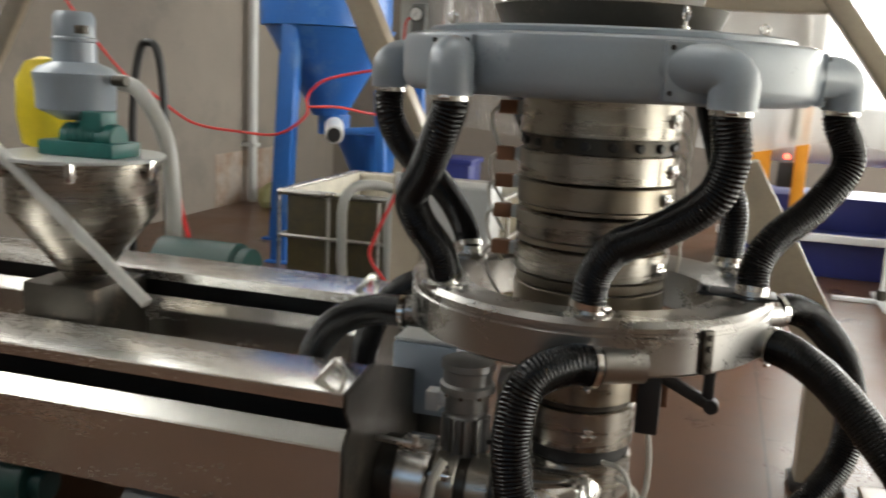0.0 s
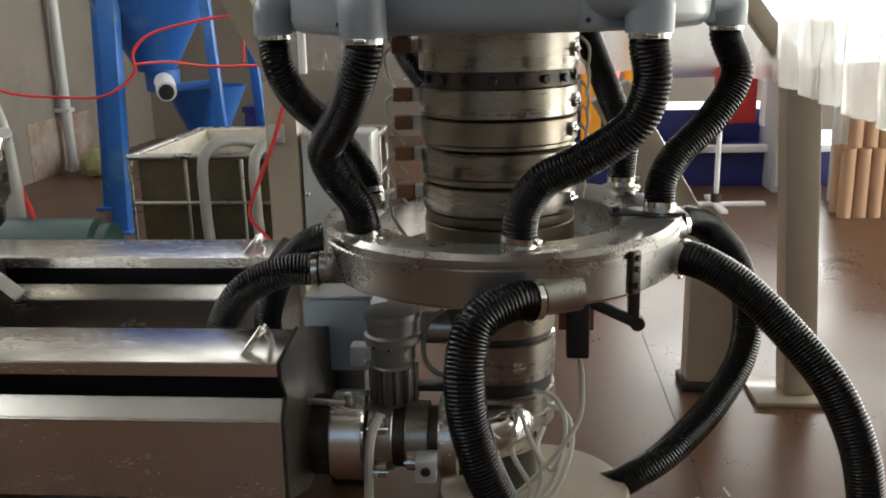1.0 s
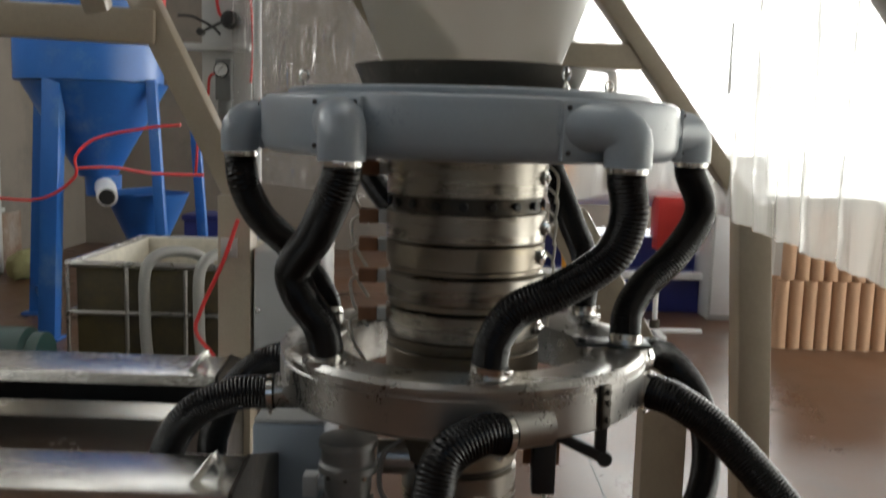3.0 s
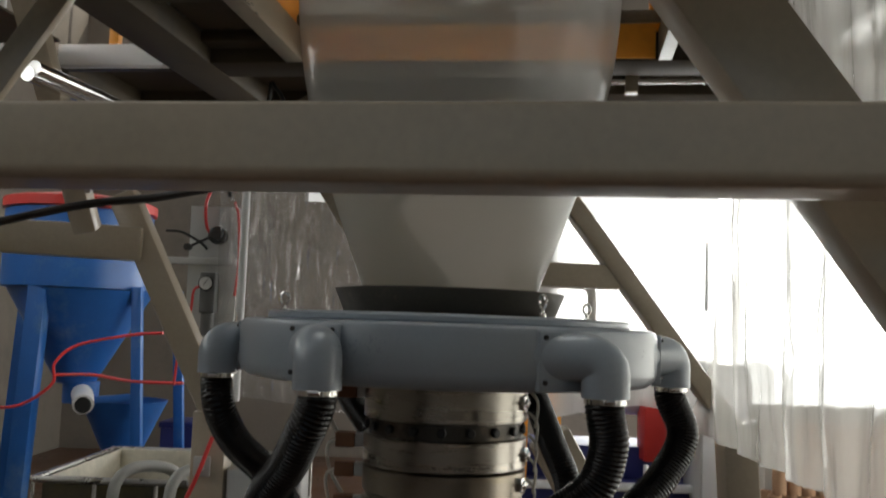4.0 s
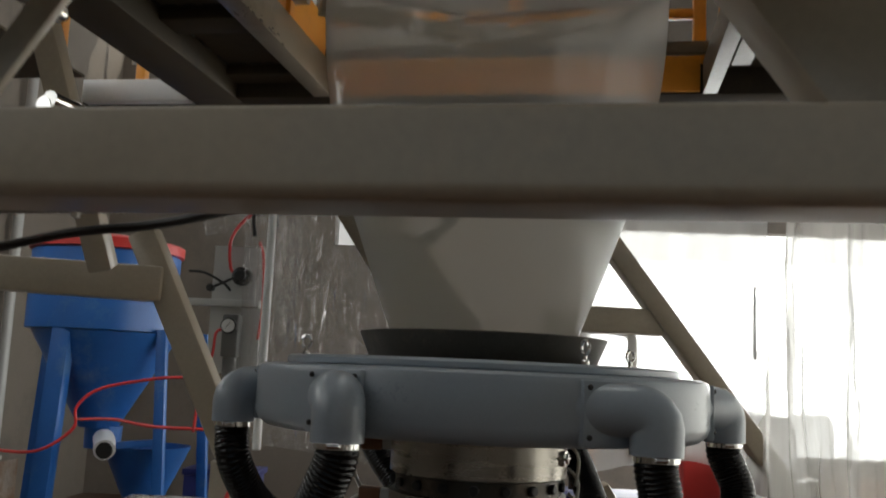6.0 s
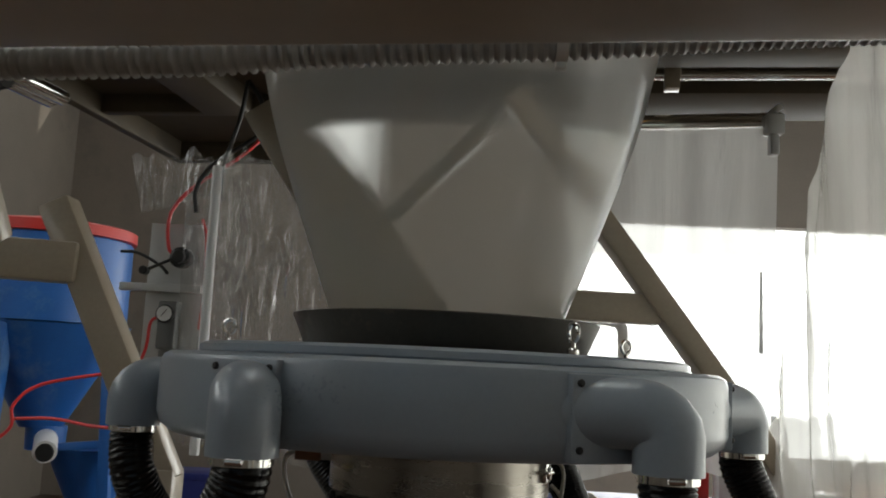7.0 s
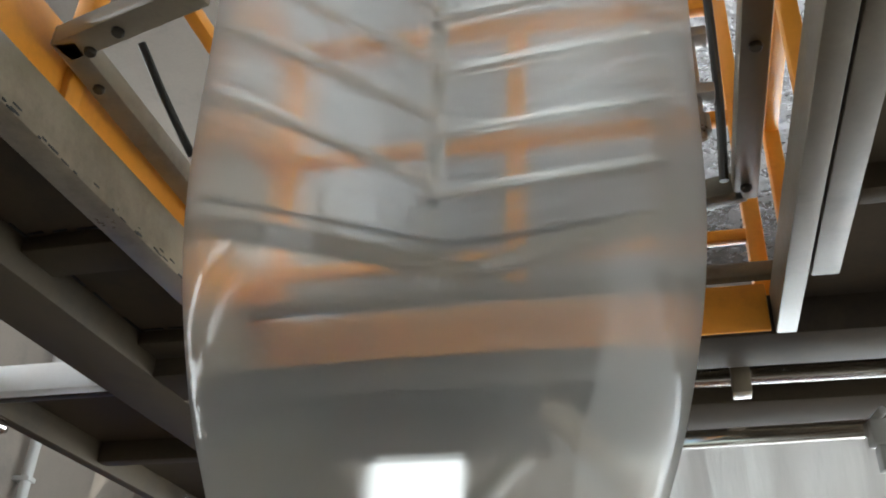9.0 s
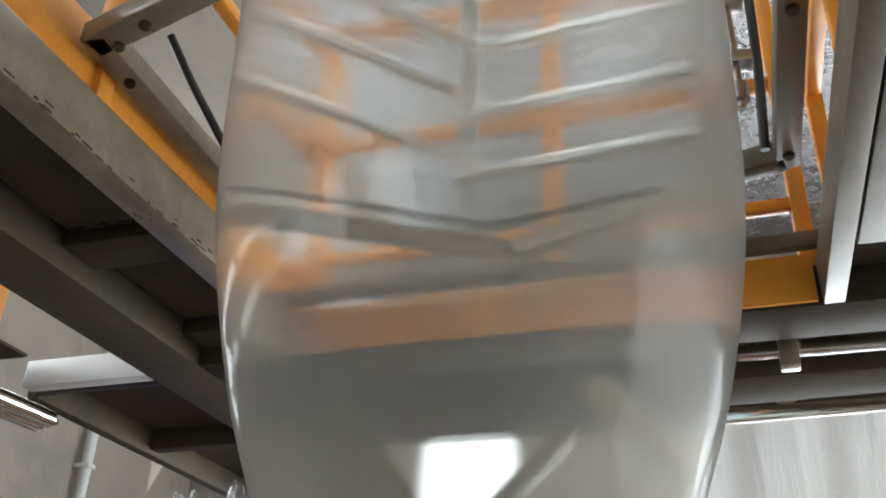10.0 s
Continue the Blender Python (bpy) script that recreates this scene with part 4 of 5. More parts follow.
def cables():
    for k, pts in enumerate([
        [(0.02, -0.21, 0.40), (0.04, -0.27, 0.36), (0.08, -0.30, 0.26), (0.06, -0.32, 0.18), (-0.02, -0.34, 0.11)],
        [(0.06, -0.20, 0.45), (0.12, -0.22, 0.44), (0.15, -0.25, 0.36), (0.11, -0.30, 0.22), (0.0, -0.34, 0.12)],
        [(0.10, -0.17, 0.40), (0.16, -0.2, 0.37), (0.165, -0.24, 0.28), (0.10, -0.31, 0.17), (-0.04, -0.35, 0.11)],
        [(0.01, -0.21, 0.34), (0.0, -0.27, 0.29), (0.05, -0.31, 0.2), (0.0, -0.35, 0.13)],
        [(0.09, -0.18, 0.33), (0.07, -0.24, 0.29), (0.11, -0.29, 0.25), (0.14, -0.28, 0.30)],
    ]):
        solo("heater_cable", wire(pts, 0.0075), "cable", "cream fabric-covered heater cable hanging at the die", "cable", "heater cables")
    solo("heater_cable", wire([(-0.36, -0.34, 0.44), (-0.385, -0.37, 0.38), (-0.395, -0.375, 0.26), (-0.40, -0.36, 0.1), (-0.41, -0.34, 0.01)], 0.013), "cable", "thick cream cable looped over the adapter", "cable", "heater cables")
    solo("heater_cable", wire([(-0.20, -0.1, 0.66), (-0.25, -0.13, 0.62), (-0.255, -0.14, 0.52), (-0.20, -0.14, 0.47), (-0.12, -0.12, 0.48)], 0.008), "grey_hose", "grey cable looped beside the actuator", "cable")


cables()

# ---- support frame, platform and rails (turned a little from the extruders) ----
TURN = -8.0
FRAME = Matrix.Translation((AX, AY, 0)) @ pose(0, 0, 0, 0, 0, TURN)


def fr(u, v, z):
    return FRAME @ Vector((u, v, z))


def frame_bar(a, b, w, h, bevel=0.012):
    d = (Vector(b) - Vector(a)).normalized()
    up = (0, 1, 0) if abs(d.z) > 0.25 else (0, 0, 1)
    return moved(bar(a, b, w, h, bevel, up), FRAME)


def rounded_tube(v0, v1, z0, z1, u0, u1, radii):
    """A tube along the frame's u axis; radii of the corners front-bottom, back-bottom, back-top, front-top."""
    outline = []
    spec = (((v0, z0), (1, 1), 180), ((v1, z0), (-1, 1), 270), ((v1, z1), (-1, -1), 0), ((v0, z1), (1, -1), 90))
    for (v, z), (sv, sz), a0 in spec:
        r = radii[len(outline) // 9]
        for k in range(9):
            a = radians(a0 + 90 * k / 8)
            outline.append((v + sv * r + r * math.cos(a), z + sz * r + r * math.sin(a)))
    bm = bmesh.new()
    rings = [[bm.verts.new((u, v, z)) for v, z in outline] for u in (u0, u1)]
    n = len(outline)
    for i in range(n):
        j = (i + 1) % n
        bm.faces.new((rings[0][i], rings[0][j], rings[1][j], rings[1][i]))
    bm.faces.new(rings[0][::-1])
    bm.faces.new(rings[1])
    bmesh.ops.recalc_face_normals(bm, faces=bm.faces)
    return moved(bm, FRAME)


def build_front_frame():
    f = thing("front_support_frame", *fr(0.1, -1.4, 0), "beige painted square-tube support frame before the film bubble", "frame")
    part("cross_beam", rounded_tube(-1.535, -1.434, 1.745, 1.8345, -2.0, 2.2, (0.016, 0.008, 0.008, 0.006)), "beige", f)
    part("leg", frame_bar((1.916, -1.253, 0.0), (0.404, -1.253, 2.2), 0.120, 0.10, 0.006), "beige", f)
    part("leg", frame_bar((-1.794, -1.34, 0.0), (-0.376, -1.34, 2.055), 0.040, 0.015, 0.003), "beige", f)
    beam = part("upper_beam", moved(box(-2.2, 2.4, -1.535, -1.364, 2.043, 2.256, 0.003), FRAME), "dusty", f, "dusty sheet-steel box beam")
    part("underside_plate", moved(box(-2.2, 2.4, -1.537, -1.362, 2.038, 2.0425, 0.0015), FRAME), "polished", beam, "polished steel underside")
    return f


build_front_frame()


def build_rear_frame():
    f = thing("rear_support_frame", 1.1, 0.83, 0, "beige painted post with base plate and slanted upper leg", "frame", "support posts")
    part("base_plate", box(0.93, 1.23, 0.70, 0.97, 0.0, 0.02, 0.004), "beige", f)
    part("post", bar((1.112, 0.83, 0.02), (1.035, 0.83, 1.28), 0.125, 0.125, 0.01, (0, 1, 0)), "beige", f)
    part("slanted_leg", bar((1.055, 0.83, 1.22), (0.12, 0.83, 2.46), 0.07, 0.10, 0.01, (0, 1, 0)), "beige", f)
    part("cross_tie", bar((0.60, 0.83, 1.80), (0.16, 0.83, 1.805), 0.08, 0.09, 0.01), "beige", f)
    g = thing("rear_support_frame", -0.88, 0.85, 0, "beige painted post with a slanted leg beside the tank", "frame", "support posts")
    part("base_plate", box(-1.0, -0.76, 0.73, 0.97, 0.0, 0.02, 0.004), "beige", g)
    part("post", bar((-0.885, 0.85, 0.02), (-0.885, 0.85, 1.26), 0.125, 0.125, 0.01, (0, 1, 0)), "beige", g)
    part("slanted_leg", bar((-0.86, 0.85, 1.22), (-1.27, 0.85, 2.05), 0.10, 0.10, 0.01, (0, 1, 0)), "beige", g)
    part("cross_tie", bar((-1.17, 0.83, 1.86), (-2.6, 0.83, 1.905), 0.10, 0.125, 0.012), "beige", g)
    part("post_bracket", joined(box(-0.93, -0.87, 0.77, 0.785, 1.03, 1.10, 0.003), cyl(0.012, -0.01, 0.02, -0.90, 0.765, 1.06, 8, "y")), "light_grey", g)
    h = thing("low_support_leg", 0.77, 0.92, 0, "short beige leg on a black rubber foot with a slanted brace", "frame")
    part("foot_pad", box(0.67, 0.87, 0.84, 1.0, 0.0, 0.035, 0.008), "black", h)
    part("leg", prism([(0.86, 0.035), (0.86, 0.50), (0.99, 0.56), (0.99, 0.035)], 0.69, 0.86), "beige", h)
    part("brace", bar((0.78, 0.92, 0.48), (0.36, 0.92, 1.20), 0.16, 0.11, 0.01, (0, 1, 0)), "beige", h)


build_rear_frame()

xb = thing("cross_brace", -0.2, 1.0, 1.8, "beige crossed diagonal braces behind the film bubble", "frame")
# braces take the darker beige in place of the shadow on them
part("diagonal", bar((0.05, 1.0, 2.40), (-0.29, 1.0, 2.024), 0.052, 0.014, 0.003, (0, 1, 0)), "worn_shaded_beige", xb)
part("diagonal", bar((-0.66, 1.10, 2.50), (-0.02, 1.10, 1.55), 0.27, 0.05, 0.008, (0, 1, 0)), "worn_shaded_beige", xb, "wide worn brace plate, beige darkened for shade")

PZ = 2.60      # underside of the platform


def build_platform():
    p = thing("work_platform", *fr(0, 0, PZ), "beige steel work platform with an opening for the film bubble", "platform")
    def slab(u0, u1, v0, v1):
        return moved(box(u0, u1, v0, v1, PZ + 0.09, PZ + 0.10, 0), FRAME)
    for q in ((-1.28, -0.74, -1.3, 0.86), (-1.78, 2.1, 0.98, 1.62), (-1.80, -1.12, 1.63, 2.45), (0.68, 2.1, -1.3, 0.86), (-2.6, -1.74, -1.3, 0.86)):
        part("deck", slab(*q), "shaded_beige_plate", p)
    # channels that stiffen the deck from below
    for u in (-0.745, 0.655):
        part("edge_channel", frame_bar((u, -1.35, PZ + 0.055), (u, 0.84, PZ + 0.055), 0.07 if u < 0 else 0.05, 0.12, 0.004), "worn_shaded_beige" if u < 0 else "worn_shaded_brown", p, "worn edge channel of the opening")
    part("edge_channel", frame_bar((-1.09, 0.94, PZ + 0.05), (2.1, 0.94, PZ + 0.05), 0.20, 0.11, 0.004), "shaded_beige_plate", p)
    part("side_beam", frame_bar((-1.19, -1.35, PZ + 0.045), (-1.19, 1.62, PZ + 0.045), 0.20, 0.10, 0.004), "shaded_beige_plate", p, "broad worn longitudinal beam in shade-darkened beige")
    part("side_beam", frame_bar((-1.79, 0.98, PZ + 0.045), (-1.79, 2.46, PZ + 0.045), 0.05, 0.10, 0.004), "shaded_beige_plate", p)
    for u in (1.25, 1.85):
        part("cross_channel", frame_bar((u, -1.35, PZ + 0.05), (u, 0.84, PZ + 0.05), 0.07, 0.08, 0.004), "worn_shaded_beige", p)
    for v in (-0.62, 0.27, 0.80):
        part("cross_channel", frame_bar((-1.09, v, PZ + 0.07), (-0.78, v, PZ + 0.07), 0.13, 0.04, 0.004), "shaded_beige_plate", p)
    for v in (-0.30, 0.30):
        part("cross_channel", frame_bar((0.76, v, PZ + 0.06), (1.21, v, PZ + 0.06), 0.06, 0.06, 0.004), "shaded_beige_plate", p)
        part("cross_channel", frame_bar((1.29, v, PZ + 0.06), (1.81, v, PZ + 0.06), 0.06, 0.06, 0.004), "shaded_beige_plate", p)
    part("cross_channel", frame_bar((-0.72, 1.43, PZ + 0.035), (2.1, 1.43, PZ + 0.035), 0.34, 0.11, 0.006), "shaded_beige_plate", p, "broad rear beam")
    part("cross_channel", frame_bar((-1.76, 1.64, PZ + 0.05), (-0.72, 1.64, PZ + 0.05), 0.06, 0.08, 0.004), "shaded_beige_plate", p)
    part("cross_channel", frame_bar((-1.80, 2.44, PZ + 0.04), (-1.12, 2.44, PZ + 0.04), 0.06, 0.10, 0.004), "shaded_beige_plate", p)
    part("hanger", moved(box(0.53, 0.58, 1.10, 1.16, PZ - 0.05, PZ + 0.06, 0.003), FRAME), "worn_shaded_beige", p)
    part("corner_angle", frame_bar((0.715, 0.55, PZ + 0.03), (0.715, -1.3, PZ + 0.03), 0.06, 0.07, 0.004), "worn_shaded_brown", p)
    part("conduit", frame_bar((0.42, 1.16, PZ + 0.015), (2.0, 1.16, PZ + 0.015), 0.05, 0.035, 0.008), "steel", p, "bright steel conduit")
    part("light_strip", frame_bar((-1.77, 0.925, PZ + 0.05), (-1.30, 0.925, PZ + 0.05), 0.05, 0.09, 0.004), "white", p, "white edge strip")
    part("side_channel", frame_bar((-1.77, 0.975, PZ + 0.03), (-1.30, 0.975, PZ + 0.03), 0.03, 0.05, 0.003), "dark_steel", p)
    # blackened weld seams on the underside
    rnd = random.Random(4)
    for v0 in (0.195, 0.345, -0.545, -0.695, 0.725):
        u0 = -1.07
        while u0 < -0.80:
            w = rnd.uniform(0.03, 0.08)
            part("weld_seam", frame_bar((u0, v0, PZ + 0.0885), (min(u0 + w, -0.785), v0 + rnd.uniform(-0.004, 0.004), PZ + 0.0885), 0.007, 0.004, 0.001), "black", p)
            u0 += w + rnd.uniform(0.01, 0.05)
    for u0, v0, v1 in ((-1.083, -1.2, 0.72), (-0.785, -1.2, 0.72), (0.70, -1.2, 0.8), (-1.30, 1.0, 1.58)):
        while v0 < v1:
            w = rnd.uniform(0.04, 0.16)
            part("weld_seam", frame_bar((u0, v0, PZ + 0.0885), (u0 + rnd.uniform(-0.004, 0.004), v0 + w, PZ + 0.0885), 0.007, 0.004, 0.001), "black", p)
            v0 += w + rnd.uniform(0.02, 0.12)
    # chipped paint along the lit edge of the opening
    for k in range(26):
        v0, zc = rnd.uniform(-0.6, 0.3), PZ + rnd.choice((-0.003, 0.0, 0.002, 0.012))
        part("paint_chip", frame_bar((-0.7095, v0, zc), (-0.7095, v0 + rnd.uniform(0.006, 0.03), zc), 0.002, rnd.uniform(0.002, 0.005), 0.0004), "black", p)


def build_rails():
    r = thing("guard_rail", *fr(-0.75, 0, PZ + 0.1), "orange painted guard rail and toe boards round the opening", "guard rail")
    z = PZ + 0.10
    for a, b in (((-0.74, -1.3), (-0.74, 0.95)), ((0.72, -1.3), (0.72, 0.95)), ((-0.70, 0.87), (0.62, 0.87)), ((-1.74, 1.3), (-1.74, -1.2))):
        low = -0.07 if a[1] == b[1] else 0.0
        if a[0] > -1.7:
            if low:
                part("toe_board", frame_bar((a[0], 0.828, z - 0.035), (b[0], 0.828, z - 0.035), 0.012, 0.13, 0.003), "orange", r)
            else:
                part("toe_board", frame_bar((*a, z + 0.09), (*b, z + 0.09), 0.012, 0.18, 0.003), "orange", r)
        part("mid_rail", frame_bar((*a, z + 0.60), (*b, z + 0.60), 0.04, 0.04, 0.006), "orange", r)
        part("top_rail", frame_bar((*a, z + 1.05), (*b, z + 1.05), 0.045, 0.045, 0.006), "orange", r)
        back = a[1] == b[1]
        if back:
            part("low_rail", frame_bar((*a, z + 0.20), (*b, z + 0.20), 0.035, 0.035, 0.006), "orange", r)
        n = 2 if back else 4
        for k in range(n + 1):
            u, v = a[0] + (b[0] - a[0]) * k / n, a[1] + (b[1] - a[1]) * k / n
            part("rail_post", frame_bar((u, v, z), (u, v, z + 1.05), 0.045, 0.045, 0.006), "orange", r)


def build_guide():
    g = thing("bubble_guide", *fr(0, 0, PZ + 0.5), "beige frame with rows of chrome guide rods above the opening", "guide cage")
    z = 2.91
    for a, b in (((0.588, -0.6), (0.588, 0.66)), ((0.588, 0.64), (0.38, 0.70))):
        part("guide_arm", frame_bar((*a, z), (*b, z), 0.06, 0.06, 0.006), "worn_shaded_brown", g)
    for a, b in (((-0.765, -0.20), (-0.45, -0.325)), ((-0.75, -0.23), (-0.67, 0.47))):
        part("guide_arm", bar((*a, 2.80), (*b, 2.80), 0.055, 0.05, 0.005), "worn_shaded_beige", g)
    for u, v in ((0.588, 0.60), (0.588, 0.1)):
        part("arm_bolt", moved(cyl(0.014, z - 0.04, z + 0.036, u, v, 0, 10), FRAME), "dark_steel", g)
    for x, y in ((-0.63, -0.252), (-0.705, -0.205), (-0.735, -0.10)):
        part("arm_bolt", cyl(0.012, 2.765, 2.835, x, y, 0, 10), "dark_steel", g)
    for z in (2.947, 3.134, 3.349, 3.56, 3.78):
        part("guide_rod", sweep([Vector((-0.175, 0.60, z)), Vector((0.36, 0.476, z))], 0.0165, 14), "chrome", g)
    for z in (2.988, 3.198, 3.382, 3.58, 3.80):
        part("guide_rod", sweep([Vector((-0.56, 0.22, z)), Vector((-0.145, 0.60, z))], 0.0165, 14), "chrome", g)
    for x0, y0, x1, y1 in ((-0.61, 0.355, -0.10, 0.60), (-0.10, 0.60, 0.43, 0.433)):
        part("tie_wire", sweep([Vector((x0, y0, 2.80)), Vector((x1, y1, 2.80))], 0.007, 10), "dark_steel", g)
    for x0, y0, x1, y1 in ((-0.59, 0.35, -0.04, 0.60), (-0.05, 0.60, 0.41, 0.35)):
        part("guide_frame", bar((x0, y0, 2.722), (x1, y1, 2.722), 0.045, 0.045, 0.005), "worn_shaded_beige", g)
    part("rod_post", bar((-0.16, 0.635, 2.70), (-0.16, 0.635, 3.95), 0.05, 0.05, 0.006, (0, 1, 0)), "light_grey", g, "pale upright that holds the rods")
    for x0, y0 in ((-0.575, 0.215), (0.375, 0.476)):
        part("rod_post", bar((x0, y0, 2.70), (x0, y0, 3.95), 0.03, 0.03, 0.005, (0, 1, 0)), "worn_shaded_beige", g)
    part("drive_chain", wire([(-0.69, -0.07, 2.92), (-0.655, 0.0, 2.84), (-0.61, 0.10, 2.75)], 0.009), "black", g, "black drive chain")
    part("drive_chain", wire([fr(0.535, 0.55, PZ + 0.27), fr(0.55, 0.50, PZ + 0.6), fr(0.56, 0.45, PZ + 1.5)], 0.012), "black", g, "black drive chain")
    part("adjuster", joined(moved(cyl(0.011, 0, 0.34, 0.49, 0.42, PZ + 0.30, 12), FRAME), moved(cyl(0.022, 0, 0.05, 0.49, 0.42, PZ + 0.32, 12), FRAME), *[moved(box(0.465, 0.53, 0.395, 0.445, PZ + q, PZ + q + 0.03, 0.004), FRAME) for q in (0.42, 0.60)]), "alu", g, "threaded adjuster with two clamp blocks")
    part("tie_rod", frame_bar((-0.72, 0.765, PZ + 0.135), (0.66, 0.765, PZ + 0.135), 0.04, 0.045), "worn_shaded_brown", g)


build_platform()
build_rails()
build_guide()
conduit = thing("cable_conduit", 0.0, -1.32, 1.80, "grey corrugated cable conduit tied behind the cross beam", "conduit")
part("corrugated_tube", ribbed([(-1.5, -1.27, 1.750), (-0.7, -1.31, 1.768), (-0.265, -1.32, 1.787), (-0.116, -1.32, 1.801), (0.036, -1.32, 1.813), (0.193, -1.32, 1.829), (0.5, -1.31, 1.862), (0.75, -1.25, 1.944), (1.2, -1.1, 1.984)], 0.012, 0.0075, 0.0028, 14), "grey_hose", conduit)
for x, z in ((-0.55, 1.774), (0.041, 1.8134), (0.45, 1.856)):
    part("cable_tie", moved(joined(lathe([(0.0125, -0.004), (0.0145, -0.004), (0.0145, 0.004), (0.0125, 0.004)], n=20, axis="x", closed=True), box(-0.004, 0.004, -0.004, 0.004, -0.0185, -0.013, 0.001)), Matrix.Translation((x, -1.32, z))), "white_tube", conduit, "pale plastic cable tie")
for p, q in ((Vector((-1.132, 0.500, 2.286)), Vector((-1.232, -0.035, 2.281))), (Vector((-1.166, 0.500, 2.278)), Vector((-1.250, -0.035, 2.264))), (Vector((-0.952, -0.600, 2.296)), Vector((-1.035, -0.950, 2.292)))):
    roller = thing("chrome_roller", *p, "chrome guide roller on the tower side", "roller", "side rollers")
    part("tube", sweep(spline([p, q], 0.05), 0.021, 20), "chrome", roller)
    part("axle", sweep(spline([p + (p - q).normalized() * 0.02, p], 0.01), 0.009, 12), "dark_steel", roller)
solo("tower_post", bar((-1.34, 0.05, 2.6), (-1.20, 0.35, 1.86), 0.075, 0.075, 0.01, (0, 1, 0)), "beige", "beige slanted tower strut", "frame")

# ---- plastic sheets hung round the bubble ----


def sheet(name, corners, material, label, nu=60, nv=40, fold=0.02, waves=9, seed=0):
    """A hung film between four corners (top left, top right, bottom right, bottom left), with hanging folds."""
    a, b, c, d = (Vector(q) for q in corners)
    n = (b - a).cross(d - a).normalized()
    rnd = random.Random(seed)
    ph = [rnd.uniform(0, 6.28) for _ in range(6)]
    bm = bmesh.new()
    grid = []
    for j in range(nv + 1):
        t = j / nv
        row = []
        for i in range(nu + 1):
            s = i / nu
            p = a.lerp(b, s).lerp(d.lerp(c, s), t)
            w = math.sin(waves * 2 * math.pi * s + ph[0] + 0.8 * t) + 0.6 * math.sin(waves * 4.3 * s * math.pi + ph[1] - 1.4 * t) + 0.5 * math.sin(5 * t + ph[2] + 3 * s)
            p = p + n * fold * (0.35 + 0.65 * t) * w
            if j == nv:
                p = p + (d - a).normalized() * 0.03 * math.sin(7 * s + ph[3])
            row.append(bm.verts.new(p))
        grid.append(row)
    for r0, r1 in zip(grid, grid[1:]):
        for i in range(nu):
            bm.faces.new((r0[i], r0[i + 1], r1[i + 1], r1[i]))
    return solo(name, bm, material, label, "plastic sheet", "hung plastic sheets")


sheet("plastic_curtain", [(0.30, 1.12, 2.43), (1.05, 1.08, 2.47), (1.10, 1.3, 1.27), (0.2, 1.14, 1.27)], "curtain", "milky plastic sheet hung behind the bubble", 60, 40, 0.010, 3, 2)
def crumpled(name, corners, material, label, nu, nv, fold, crease, seed):
    """A hung film with vertical folds and sharp irregular creases."""
    a, b, c, d = (Vector(q) for q in corners)
    n = (b - a).cross(d - a).normalized()
    bm = bmesh.new()
    grid = []
    for j in range(nv + 1):
        row = []
        for i in range(nu + 1):
            s, t = i / nu, j / nv
            p = a.lerp(b, s).lerp(d.lerp(c, s), t)
            q = Vector((p.x * 5 + seed, p.y * 5, p.z * 0.8))
            w = 1 - 2 * abs(noise.noise(q)) + 0.5 * (1 - 2 * abs(noise.noise(q * 2.3)))
            k = Vector((p.x * 22 + seed, p.y * 22, p.z * 4))
            e = 1 - 2.2 * abs(noise.noise(k)) + 0.6 * (1 - 2 * abs(noise.noise(k * 2.1)))
            p = p + n * (fold * w + crease * e) + Vector((0, 0, 0.05 * noise.noise(Vector((s * 6, seed, 0.3))) * (1 - t)))
            row.append(bm.verts.new(p))
        grid.append(row)
    for r0, r1 in zip(grid, grid[1:]):
        for i in range(nu):
            bm.faces.new((r0[i], r0[i + 1], r1[i + 1], r1[i]))
    return solo(name, bm, material, label, "plastic sheet", "hung plastic sheets")


crumpled("plastic_curtain", [(0.89, 0.10, 2.56), (0.97, -2.3, 2.56), (0.95, -2.3, 1.11), (0.90, 0.95, 1.236)], "curtain_milky", "milky plastic sheet hung from the platform edge", 170, 80, 0.032, 0.004, 1)
crumpled("plastic_curtain", [(-1.06, 1.42, 2.30), (-0.42, 1.38, 2.40), (-0.38, 1.40, 1.20), (-1.04, 1.42, 1.28)], "curtain_clear", "crinkled clear plastic sheet hung beside the pneumatic unit", 150, 110, 0.030, 0.010, 3)
crumpled("plastic_curtain", [(-0.93, 1.33, 2.32), (-0.79, 1.32, 2.36), (-0.80, 1.34, 1.70), (-0.89, 1.34, 1.62)], "curtain_clear", "bunched strip of shiny clear film beside the polished tube", 40, 120, 0.020, 0.016, 8)
crumpled("plastic_curtain", [(-1.32, 1.50, 2.36), (-0.98, 1.44, 2.38), (-0.98, 1.44, 2.20), (-1.26, 1.50, 2.14)], "curtain_clear", "crumpled end of clear film sticking out beside the regulator", 60, 40, 0.030, 0.012, 5)
solo("curtain_rail", bar((0.28, 1.11, 2.445), (1.06, 1.07, 2.485), 0.02, 0.05), "chrome", "bright steel rail holding a plastic sheet", "rail")
solo("rail_clamp", joined(box(1.00, 1.06, 1.04, 1.10, 2.43, 2.50, 0.006), cyl(0.012, -0.05, 0.05, 1.03, 1.06, 2.51, 10, "y"), box(1.015, 1.045, 1.05, 1.09, 2.36, 2.43, 0.004)), "light_grey", "small steel clamp on the sheet rail", "clamp")
solo("hanging_strap", prism([(1.25, 1.99), (1.262, 1.99), (1.275, 1.70), (1.24, 1.70)], 1.05, 1.056), "black", "black strap hanging beside the plastic sheet", "strap")
